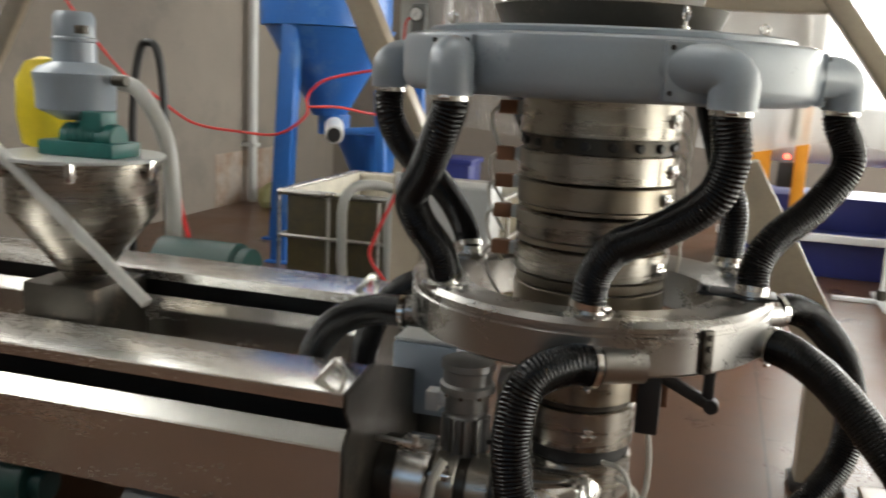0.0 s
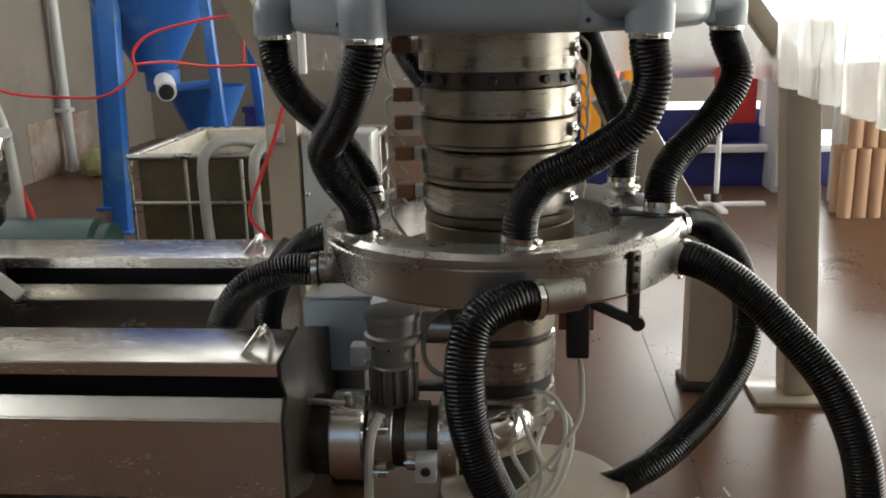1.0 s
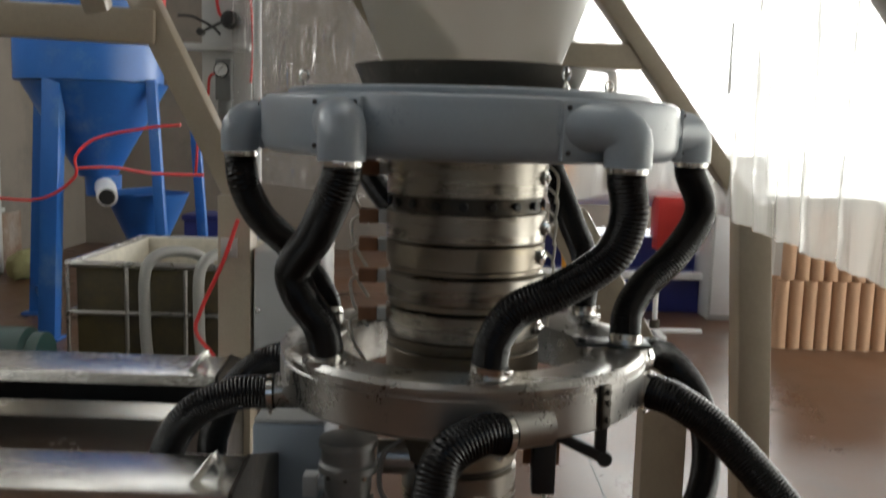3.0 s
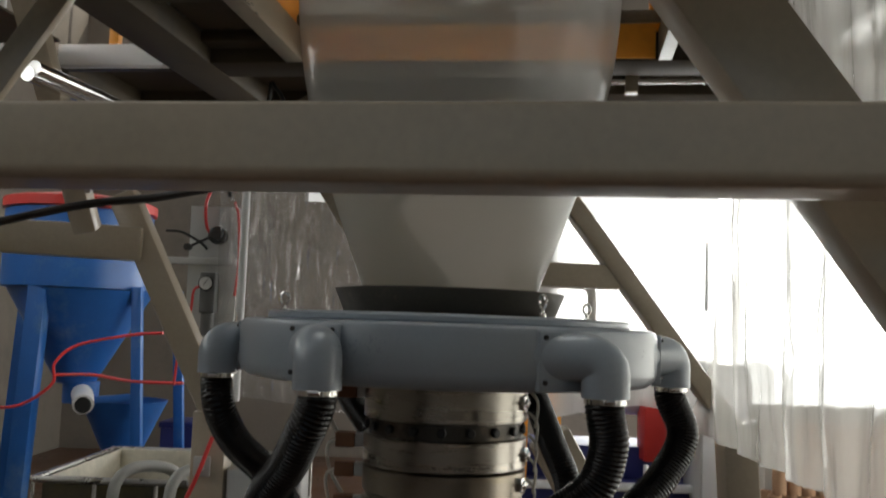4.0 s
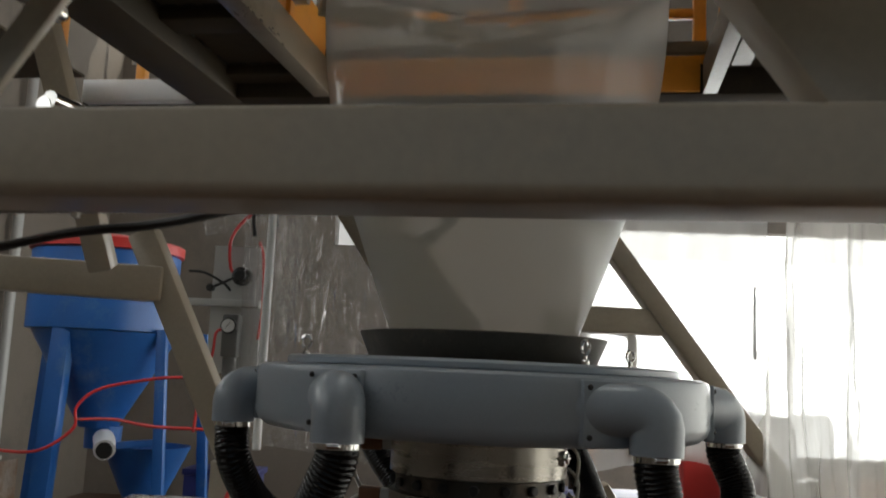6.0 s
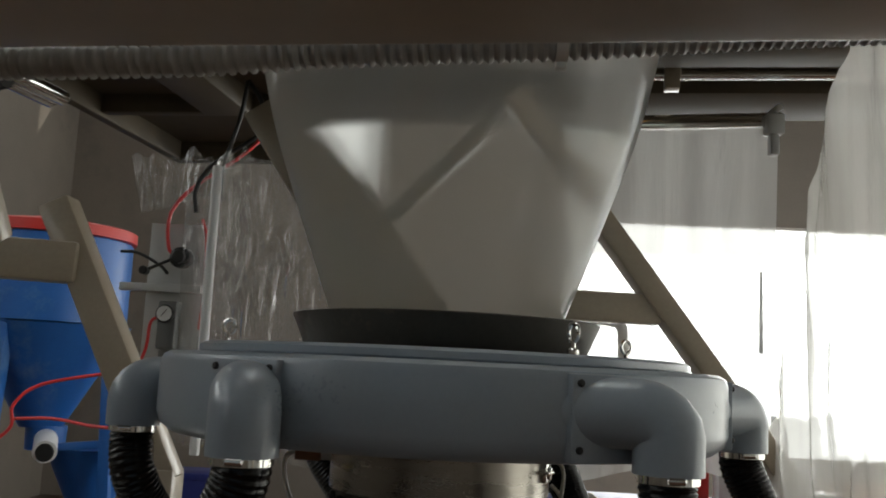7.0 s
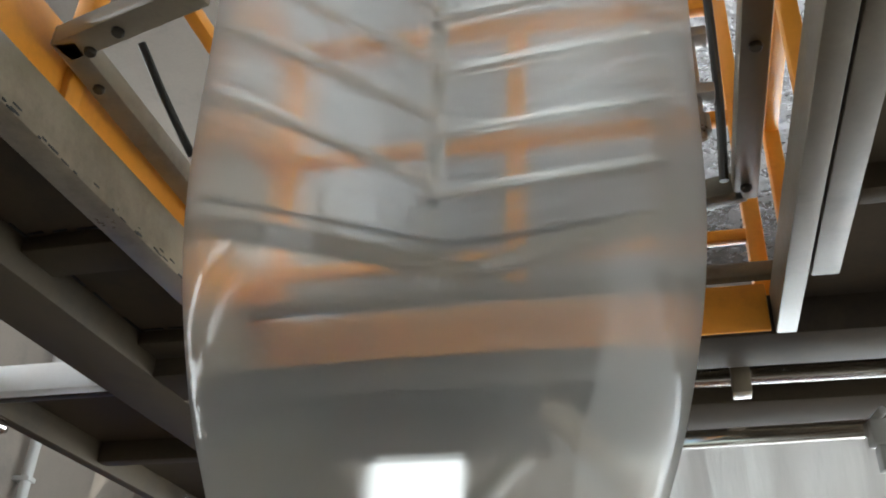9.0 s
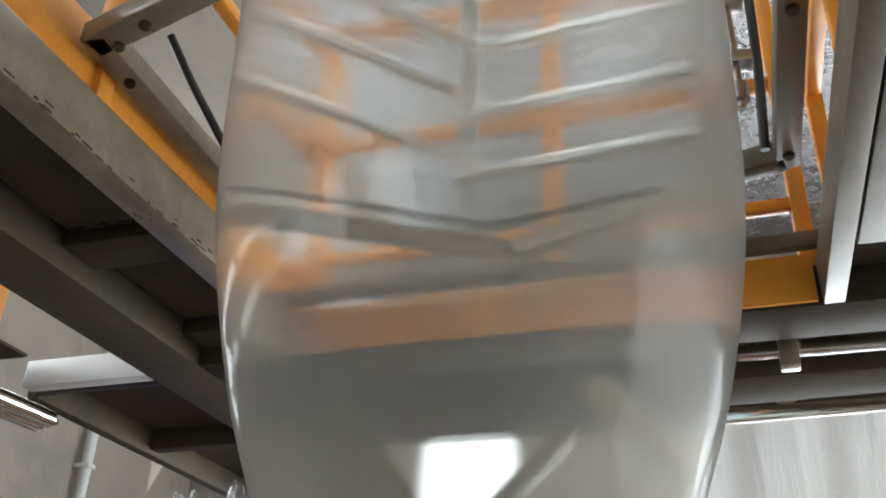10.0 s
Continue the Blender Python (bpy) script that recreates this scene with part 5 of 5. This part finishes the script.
solo("bent_pipe", wire([(0.572, 1.25, 1.30), (0.572, 1.25, 1.70), (0.560, 1.25, 1.775), (0.50, 1.25, 1.79), (0.40, 1.25, 1.79)], 0.018, 14), "beige", "bent beige pipe behind the air ring", "pipe")
# white paint replaces the window light mirrored along this polished tube
solo("reflecting_post", cyl(0.018, 1.25, 2.3, -0.92, 1.36, 0, 16), "white", "slim polished tube by the plastic sheet, its window reflection painted white", "post")

# ---- pneumatic unit ----


def build_pneumatics():
    p = thing("pneumatic_unit", -1.1, 1.5, 1.6, "air regulator with gauge, valve and red tubing on a grey bracket", "regulator")
    part("bracket", joined(box(-1.20, -0.98, 1.52, 1.535, 1.55, 2.1, 0.003), box(-1.29, -0.98, 1.48, 1.52, 1.835, 1.865, 0.003)), "light_grey", p)
    part("regulator_body", joined(box(-1.125, -1.055, 1.45, 1.52, 1.62, 1.80, 0.008), cyl(0.03, 1.52, 1.62, -1.09, 1.485, 0, 20)), "grey_dark", p)
    part("bowl", cyl(0.024, 1.50, 1.60, -1.09, 1.485, 0, 20), "light_grey", p, "clear filter bowl")
    gauge = part("gauge", cyl(0.034, -0.03, 0, -1.09, 1.45, 1.75, 28, "y"), "black", p)
    part("gauge_face", cyl(0.028, -0.003, 0, -1.09, 1.419, 1.75, 28, "y", 0.0005), "dial", gauge, "white dial face")
    part("needle", bar((-1.10, 1.414, 1.74), (-1.08, 1.414, 1.765), 0.003, 0.002, 0), "black", gauge)
    part("valve_body", joined(cyl(0.04, -0.05, 0, -1.06, 1.50, 1.965, 24, "y"), cyl(0.025, -0.08, -0.05, -1.06, 1.50, 1.965, 20, "y")), "black", p)
    part("valve_lever", joined(bar((-1.06, 1.43, 1.965), (-1.17, 1.40, 1.905), 0.012, 0.012), cyl(0.016, -0.03, 0.01, -1.17, 1.405, 1.905, 14, "y")), "black", p, "black ball-ended lever")
    part("air_tube", wire([(-1.12, 1.48, 1.74), (-1.15, 1.46, 1.72), (-1.16, 1.46, 1.62), (-1.20, 1.47, 1.5), (-1.22, 1.48, 1.3)], 0.006), "red_tube", p, "red air tube")
    part("air_tube", wire([(-1.08, 1.5, 1.98)] + [(-1.115, 1.490, 1.997), (-1.122, 1.490, 2.131), (-1.046, 1.490, 2.238), (-0.883, 1.490, 2.360), (-0.803, 1.490, 2.438), (-0.791, 1.490, 2.493)] + [(-0.70, 1.46, 2.58)], 0.007), "red_tube", p, "red air tube")
    part("air_tube", wire([(-0.98, 1.5, 1.7), (-0.97, 1.5, 1.85), (-0.98, 1.5, 2.05), (-1.0, 1.5, 2.12)], 0.006), "red_tube", p, "red air tube")
    part("cable", wire([(-1.012, 1.450, 2.138), (-1.020, 1.450, 2.230), (-0.962, 1.450, 2.326), (-0.809, 1.450, 2.438), (-0.774, 1.450, 2.493), (-0.800, 1.450, 2.588), (-0.853, 1.450, 2.662)], 0.009), "black", p, "black cable")
    part("cable", wire([(-0.917, 1.440, 2.181), (-0.923, 1.440, 2.305), (-0.896, 1.440, 2.411), (-0.866, 1.440, 2.539), (-0.854, 1.440, 2.658)], 0.009), "black", p, "black cable")
    part("cable", wire([(-1.29, 1.47, 1.98), (-1.22, 1.46, 1.975), (-1.13, 1.45, 1.93), (-1.1, 1.45, 1.9)], 0.006), "black", p)


build_pneumatics()
solo("hanging_cable", wire([(-1.082, -1.220, 1.660), (-0.905, -1.220, 1.686), (-0.744, -1.220, 1.716), (-0.598, -1.220, 1.751), (-0.491, -1.220, 1.766), (-0.36, -1.29, 1.780)], 0.0065), "black", "thin black cable slung under the frame", "cable")

# ---- control box by the post ----
cb = thing("control_box", -0.70, 0.86, 0.5, "light grey steel control box fixed to the post", "control box")
part("case", box(-0.815, -0.54, 0.80, 0.98, 0.60, 1.06, 0.008), "light_grey", cb)
cb_door = part("door", box(-0.81, -0.545, 0.788, 0.80, 0.605, 1.055, 0.006), "light_grey", cb)
part("lock", cyl(0.010, -0.014, 0, -0.795, 0.79, 0.83, 10, "y"), "chrome", cb_door)
part("mount", box(-0.86, -0.6, 0.98, 1.0, 0.3, 0.9, 0.004), "beige", cb)

# ---- open tank in a cage ----


def build_tank():
    t = thing("caged_tank", -1.3, 2.1, 0, "cut-open amber plastic tank in a galvanised cage, half full", "tank")
    x0, x1, y0, y1, z1 = -1.87, -0.76, 1.63, 2.66, 0.85
    for wall in (box(x0 + 0.03, x1 - 0.03, y0 + 0.03, y0 + 0.05, 0.13, z1 - 0.02, 0.004), box(x0 + 0.03, x1 - 0.03, y1 - 0.05, y1 - 0.03, 0.13, z1 - 0.02, 0.004),
                  box(x0 + 0.03, x0 + 0.05, y0 + 0.05, y1 - 0.05, 0.13, z1 - 0.02, 0.004), box(x1 - 0.05, x1 - 0.03, y0 + 0.05, y1 - 0.05, 0.13, z1 - 0.02, 0.004), box(x0 + 0.04, x1 - 0.04, y0 + 0.04, y1 - 0.04, 0.12, 0.14, 0)):
        part("tank_wall", wall, "amber", t)
    part("contents", box(x0 + 0.055, x1 - 0.055, y0 + 0.055, y1 - 0.055, 0.14, 0.52, 0), "amber", t)
    part("liner", joined(box(x0 + 0.052, x1 - 0.052, y1 - 0.07, y1 - 0.055, 0.5, z1 + 0.01, 0.004), box(x0 + 0.055, x0 + 0.065, y0 + 0.06, y1 - 0.07, 0.5, z1 + 0.01, 0.004)), "bag", t, "pale sheeting lining the tank")
    part("pallet", joined(box(x0, x1, y0, y1, 0.08, 0.12, 0.004), *[box(x, x + 0.12, y0, y1, 0.0, 0.08, 0.004) for x in (x0, (x0 + x1) / 2 - 0.06, x1 - 0.12)]), "dark_steel", t)
    nx = 4
    for k in range(nx + 1):
        x = x0 + (x1 - x0) * k / nx
        for y in (y0, y1):
            part("cage_bar", cyl(0.010, 0.1, z1, x, y, 0, 10), "alu", t)
    for k in range(1, 4):
        y = y0 + (y1 - y0) * k / 4
        for x in (x0, x1):
            part("cage_bar", cyl(0.010, 0.1, z1, x, y, 0, 10), "alu", t)
    for z in (0.18, 0.40, 0.62, z1):
        r = 0.016 if z == z1 else 0.010
        for y in (y0, y1):
            part("cage_rail", cyl(r, x0 - 0.01, x1 + 0.01, 0, y, z, 10, "x"), "alu", t)
        for x in (x0, x1):
            part("cage_rail", cyl(r, y0, y1, x, 0, z, 10, "y"), "alu", t)
    for dx in (0.0, 0.25):
        x = -1.46 + dx
        solo("suction_hose", wire([(x + 0.22, 2.0, 0.55), (x + 0.19, 1.85, 0.84), (x + 0.08, 1.68, 0.915), (x - 0.01, 1.56, 0.86), (x - 0.02, 1.55, 0.6), (x - 0.015, 1.55, 0.3), (x - 0.1, 1.5, 0.02)], 0.026, 14), "grey_hose", "grey suction hose hooked over the tank edge", "hose", "suction hoses")


build_tank()

heap = lathe([(0.05, 0.0), (0.22, 0.01), (0.26, 0.08), (0.23, 0.17), (0.15, 0.24), (0.05, 0.27)], -4.08, 6.07, 0, 40)
for v in heap.verts:
    v.co += noise.noise_vector(v.co * 9) * 0.035
    v.co.z = max(v.co.z, 0.0)
solo("resin_sack", heap, "sacking", "slumped yellowish plastic sack on the floor behind the tank", "sack")
bin_box = thing("storage_bin", -2.16, 5.1, 0, "navy blue storage bin standing by the wall", "bin")
part("body", joined(box(-2.32, -1.75, 5.0, 5.4, 0.0, 0.74, 0.02)), "navy", bin_box)
part("rim", box(-2.33, -1.73, 4.985, 5.415, 0.70, 0.75, 0.008), "navy", bin_box)

# ---- blue hopper ----


def build_hopper():
    h = thing("blue_hopper", -2.55, 3.9, 0, "blue painted material hopper on four legs", "hopper")
    cx, cy = -2.58, 3.95
    part("drum", lathe([(0.46, 1.77), (0.50, 1.78), (0.50, 2.31), (0.49, 2.32)], cx - 0.08, cy, 0, 48), "blue", h)
    part("cone", lathe([(0.12, 1.12), (0.13, 1.12), (0.495, 1.77), (0.48, 1.77)], cx - 0.04, cy, 0, 48, closed=True), "blue", h)
    part("red_lid", lathe([(0.49, 2.32), (0.52, 2.325), (0.52, 2.39), (0.50, 2.40), (0.2, 2.45)], cx - 0.08, cy, 0, 48), "red", h, "red painted rim and lid")
    part("throat", lathe([(0.12, 0.98), (0.125, 1.13)], cx, cy, 0, 32), "blue", h)
    part("outlet_pipe", sweep(spline([(cx, cy, 1.05), (cx + 0.10, cy - 0.22, 1.04), (cx + 0.16, cy - 0.36, 1.0)], 0.03), 0.07, 24), "white", h, "white outlet pipe")
    part("outlet_bore", cyl(0.055, -0.01, 0.01, cx + 0.165, cy - 0.375, 0.998, 20, "y"), "black", h)
    part("mixing_cone", lathe([(0.05, 0.45), (0.30, 1.0), (0.29, 1.0), (0.04, 0.46)], cx + 0.28, cy + 0.1, 0, 40, closed=True), "blue", h)
    for x, y, fx, fy, w in ((-2.73, 3.52, -2.84, 3.58, 0.12), (-2.16, 3.75, -2.06, 3.75, 0.07), (-3.16, 4.3, -3.30, 4.4, 0.09), (-2.05, 4.35, -1.95, 4.4, 0.07)):
        part("leg", bar((fx, fy, 0), (x, y, 1.80), w, w * 0.9, 0.006, (0, 1, 0)), "blue", h)
        part("foot_plate", box(fx - 0.09, fx + 0.09, fy - 0.08, fy + 0.08, 0, 0.02, 0.004), "blue", h)
    part("brace", bar((-3.28, 4.4, 0.2), (-2.83, 3.6, 0.2), 0.05, 0.05, 0.006), "blue", h)
    part("brace", bar((-2.55, 3.75, 1.0), (-2.11, 3.75, 1.05), 0.05, 0.05, 0.006), "blue", h)


build_hopper()
solo("red_air_hose", wire([(-4.55, 3.0, 2.2), (-3.95, 3.1, 1.45), (-3.66, 3.2, 1.216), (-3.48, 3.4, 1.03), (-3.15, 3.55, 0.975), (-2.80, 3.45, 0.99), (-2.56, 3.4, 1.14), (-2.54, 3.38, 1.28), (-2.39, 3.36, 1.40), (-2.03, 3.3, 1.478), (-1.8, 3.2, 1.50)], 0.010), "red_tube", "red pneumatic hose slung from hopper to wall", "hose")
solo("red_air_hose", wire([(-2.55, 3.4, 1.20), (-2.3, 3.38, 1.212), (-2.01, 3.3, 1.185), (-1.68, 3.3, 1.184)], 0.010), "red_tube", "red pneumatic hose looped at the hopper outlet", "hose")
solo("red_air_hose", wire([(-0.863, 0.76, 1.173), (-0.913, 0.74, 1.018), (-0.999, 0.74, 0.826), (-1.015, 0.75, 0.739), (-0.93, 0.76, 0.60), (-0.90, 0.76, 0.3)], 0.008), "red_tube", "red pneumatic hose hanging from the post", "hose")

# ---- resin feeder at the far end of the extruder ----


def build_feeder():
    f = thing("resin_feeder", -2.0, 0.3, 0, "steel resin feeder with a grey vacuum head and green motor", "feeder")
    cx, cy = -1.99, 0.25
    part("stand", joined(box(cx - 0.16, cx + 0.16, cy - 0.16, cy + 0.16, 0.0, 0.66, 0.01)), "dark_steel", f)
    part("cone", lathe([(0.07, 0.66), (0.10, 0.70), (0.27, 0.92), (0.27, 1.10), (0.29, 1.105), (0.29, 1.12), (0.1, 1.125)], cx, cy, 0, 48), "steel_round", f)
    part("cover_plate", cyl(0.30, 1.12, 1.135, cx, cy, 0, 48), "light_grey", f)
    part("vacuum_head", lathe([(0.06, 1.26), (0.14, 1.30), (0.145, 1.40), (0.15, 1.41), (0.15, 1.43), (0.13, 1.45), (0.08, 1.47), (0.075, 1.54), (0.08, 1.545), (0.08, 1.555), (0.074, 1.56), (0.074, 1.63), (0.06, 1.65)], cx - 0.02, cy, 0, 40), "grey", f)
    part("latch", box(cx + 0.05, cx + 0.09, cy - 0.09, cy - 0.06, 1.57, 1.60, 0.003), "dark_steel", f)
    part("hose_port", cyl(0.02, 0, 0.06, cx + 0.14, cy, 1.41, 12, "x"), "dark_steel", f)
    motor = part("motor", cyl(0.055, -0.02, 0.20, cx, cy - 0.05, 1.20, 24, "x"), "green", f, "green finned electric motor")
    part("motor_base", box(cx - 0.10, cx + 0.22, cy - 0.12, cy + 0.05, 1.135, 1.19, 0.008), "green", motor)
    part("terminal_box", box(cx + 0.07, cx + 0.16, cy - 0.10, cy + 0.0, 1.22, 1.30, 0.008), "green", motor)
    for x in (0.02, 0.045, 0.07, 0.095, 0.12):
        part("cooling_fin", cyl(0.062, x, x + 0.006, cx, cy - 0.05, 1.20, 24, "x"), "green", motor)
    for k in range(6):
        a = radians(60 * k)
        part("clip", box(cx + 0.29 * math.cos(a) - 0.015, cx + 0.29 * math.cos(a) + 0.015, cy + 0.29 * math.sin(a) - 0.015, cy + 0.29 * math.sin(a) + 0.015, 1.06, 1.13, 0.003), "chrome", f)


build_feeder()
solo("material_hose", wire([(-2.671, 1.342, 1.374), (-2.478, 1.301, 1.333), (-2.312, 1.273, 1.112), (-2.271, 1.273, 0.808), (-2.271, 1.273, 0.615), (-2.27, 1.30, 0.45), (-2.28, 1.30, 0.02)], 0.04, 16), "grey_hose", "grey material hose from the vacuum head", "hose")
solo("suction_lance", sweep([Vector((-2.42, -0.05, 1.42)), Vector((-1.56, 0.02, 0.66))], 0.022, 18), "white_tube", "pale suction lance leaning over the extruder", "lance")
solo("standing_hose", wire([(-3.17, 2.2, 0.024), (-3.16, 2.2, 0.6), (-3.15, 2.2, 1.2), (-3.10, 2.2, 1.52), (-3.04, 2.2, 1.585), (-2.97, 2.2, 1.52), (-2.93, 2.2, 1.2), (-2.92, 2.2, 0.6), (-2.91, 2.2, 0.024)], 0.024, 14), "black", "black hose standing in a tall loop on the floor", "hose")
sack = lathe([(0.03, 1.12), (0.10, 1.14), (0.13, 1.25), (0.12, 1.38), (0.09, 1.46), (0.03, 1.49)], -2.26, 0.42, 0, 24)
for v in sack.verts:
    v.co += noise.noise_vector(v.co * 9) * 0.03
solo("yellow_sack", sack, "yellow", "crumpled yellow plastic sack on the feeder", "sack")
gm = thing("gear_motor", -2.02, 1.1, 0.0, "dark green electric motor on a low frame", "motor")
part("motor_body", joined(cyl(0.13, -0.22, 0.22, -2.02, 1.12, 0.53, 36, "x", 0.02), cyl(0.11, 0.22, 0.27, -2.02, 1.12, 0.53, 32, "x")), "dark_green", gm)
part("motor_foot", box(-2.18, -1.86, 1.02, 1.22, 0.0, 0.42, 0.006), "dark_steel", gm)
solo("red_feed_tube", wire([(-2.381, 1.439, 0.946), (-2.312, 1.411, 0.739), (-2.216, 1.356, 0.532), (-2.174, 1.356, 0.256)], 0.012), "red_tube", "red air tube beside the feeder", "hose")

# ---- far side of the hall ----
structure("wall_pipe", joined(cyl(0.05, 0, 7, -4.5, 6.2, 0, 20), *[box(-4.6, -4.44, 6.14, 6.26, z, z + 0.04, 0.004) for z in (0.6, 2.2, 3.8)]), "light_grey")
structure("wall_stain_patch", joined(box(-4.6, -4.594, 5.6, 6.9, 0.0, 0.55, 0)), "wall_stain")

tube_bm = lathe([(0.049, 0), (0.049, 0.5), (0.040, 0.5), (0.040, 0.0)], n=24, closed=True)
first = solo("cardboard_tube", tube_bm, "card", "brown cardboard winding core standing on end", "cardboard tube", "stacked winding cores")
rnd = random.Random(9)
spots = []
for row in range(3):
    for k in range(11):
        spots.append((2.35 + 0.103 * k + 0.05 * (row % 2), 3.99 + 0.092 * row, 0.0))
for k in range(9):
    spots.append((2.40 + 0.103 * k, 4.03, 0.502))
first.matrix_basis = Matrix.Translation(spots[0])
for x, y, z in spots[1:]:
    copy_thing(first, pose(x + rnd.uniform(-0.003, 0.003), y, z, 0, 0, rnd.uniform(0, 360)))


def build_winder():
    w = thing("winding_machine", 1.6, 5.6, 0, "navy blue film winder with orange uprights and red drive", "machine")
    part("base", joined(box(0.4, 3.0, 5.2, 6.2, 0.0, 0.34, 0.01)), "navy", w)
    part("ledge", box(0.35, 3.0, 5.1, 5.2, 0.30, 0.36, 0.008), "white", w)
    part("body", box(0.5, 2.6, 5.5, 6.2, 0.34, 0.62, 0.01), "navy", w)
    part("upright", bar((0.95, 5.3, 0.3), (0.95, 5.3, 1.4), 0.10, 0.08, 0.006, (0, 1, 0)), "orange", w, "orange upright")
    part("upright", prism([(5.28, 0.3), (5.28, 1.05), (5.38, 1.05), (5.38, 0.3)], 0.55, 0.72), "orange", w, "orange side plate")
    part("film_roll", cyl(0.24, 0.3, 2.7, 0, 5.7, 1.12, 48, "x", 0.01), "white", w, "roll of wound white film")
    part("drive_case", box(1.72, 2.02, 5.3, 5.6, 0.52, 0.98, 0.01), "red", w, "red drive case")
    part("signal_lamp", cyl(0.025, 0, 0.03, 0.84, 5.25, 0.95, 14, "y"), "led", w, "red signal lamp")
    part("panel", box(0.78, 0.9, 5.28, 5.32, 0.7, 0.9, 0.006), "black", w)
    part("roll_white", cyl(0.07, 0.5, 1.0, 2.12, 5.3, 0, 24), "white", w)


build_winder()
tp = thing("measuring_stand", 1.53, 4.4, 0, "white steel stand on a flat cross foot", "stand")
part("column", cyl(0.02, 0.03, 0.62, 1.53, 4.40, 0, 16), "white", tp)
part("foot", joined(box(1.20, 1.90, 4.37, 4.43, 0.0, 0.03, 0.006), box(1.50, 1.56, 4.1, 4.7, 0.0, 0.03, 0.006)), "white", tp)
part("hub", cyl(0.04, 0.03, 0.1, 1.53, 4.40, 0, 16), "dark_steel", tp)
cab = thing("door_cabinet", 2.2, 5.0, 0, "pale grey steel cabinet with a narrow door", "cabinet")
part("body", box(2.08, 2.34, 4.9, 5.4, 0.0, 1.0, 0.01), "light_grey", cab)
cab_door = part("door", box(2.10, 2.32, 4.885, 4.9, 0.05, 0.96, 0.006), "white", cab)
part("handle", box(2.26, 2.28, 4.865, 4.885, 0.8, 0.95, 0.003), "chrome", cab_door)
solo("sheet_panel", joined(box(2.42, 3.7, 4.55, 4.6, 0.0, 0.78, 0.006), box(2.42, 2.47, 4.52, 4.55, 0, 0.78, 0.004), box(3.0, 3.04, 4.52, 4.55, 0, 0.78, 0.004)), "light_grey", "pale grey sheet-metal panel behind the winding cores", "panel")
lit = random.Random(3)
for k in range(7):
    x, y = (0.65 if k % 4 else 0.84) + lit.uniform(-0.07, 0.07), -0.05 + lit.uniform(-0.08, 0.08)
    solo("film_scrap", wire([(x, y, 0.006), (x + lit.uniform(-0.04, 0.04), y + lit.uniform(-0.04, 0.04), 0.012), (x + lit.uniform(-0.07, 0.07), y + lit.uniform(-0.06, 0.06), 0.006)], 0.0028, 6), "bag", "pale scrap of plastic film on the floor", "scrap", "floor scraps")
structure("floor_joint", joined(box(0.60, 0.606, -1.5, 6, 0.0, 0.002, 0)), "dark_steel")
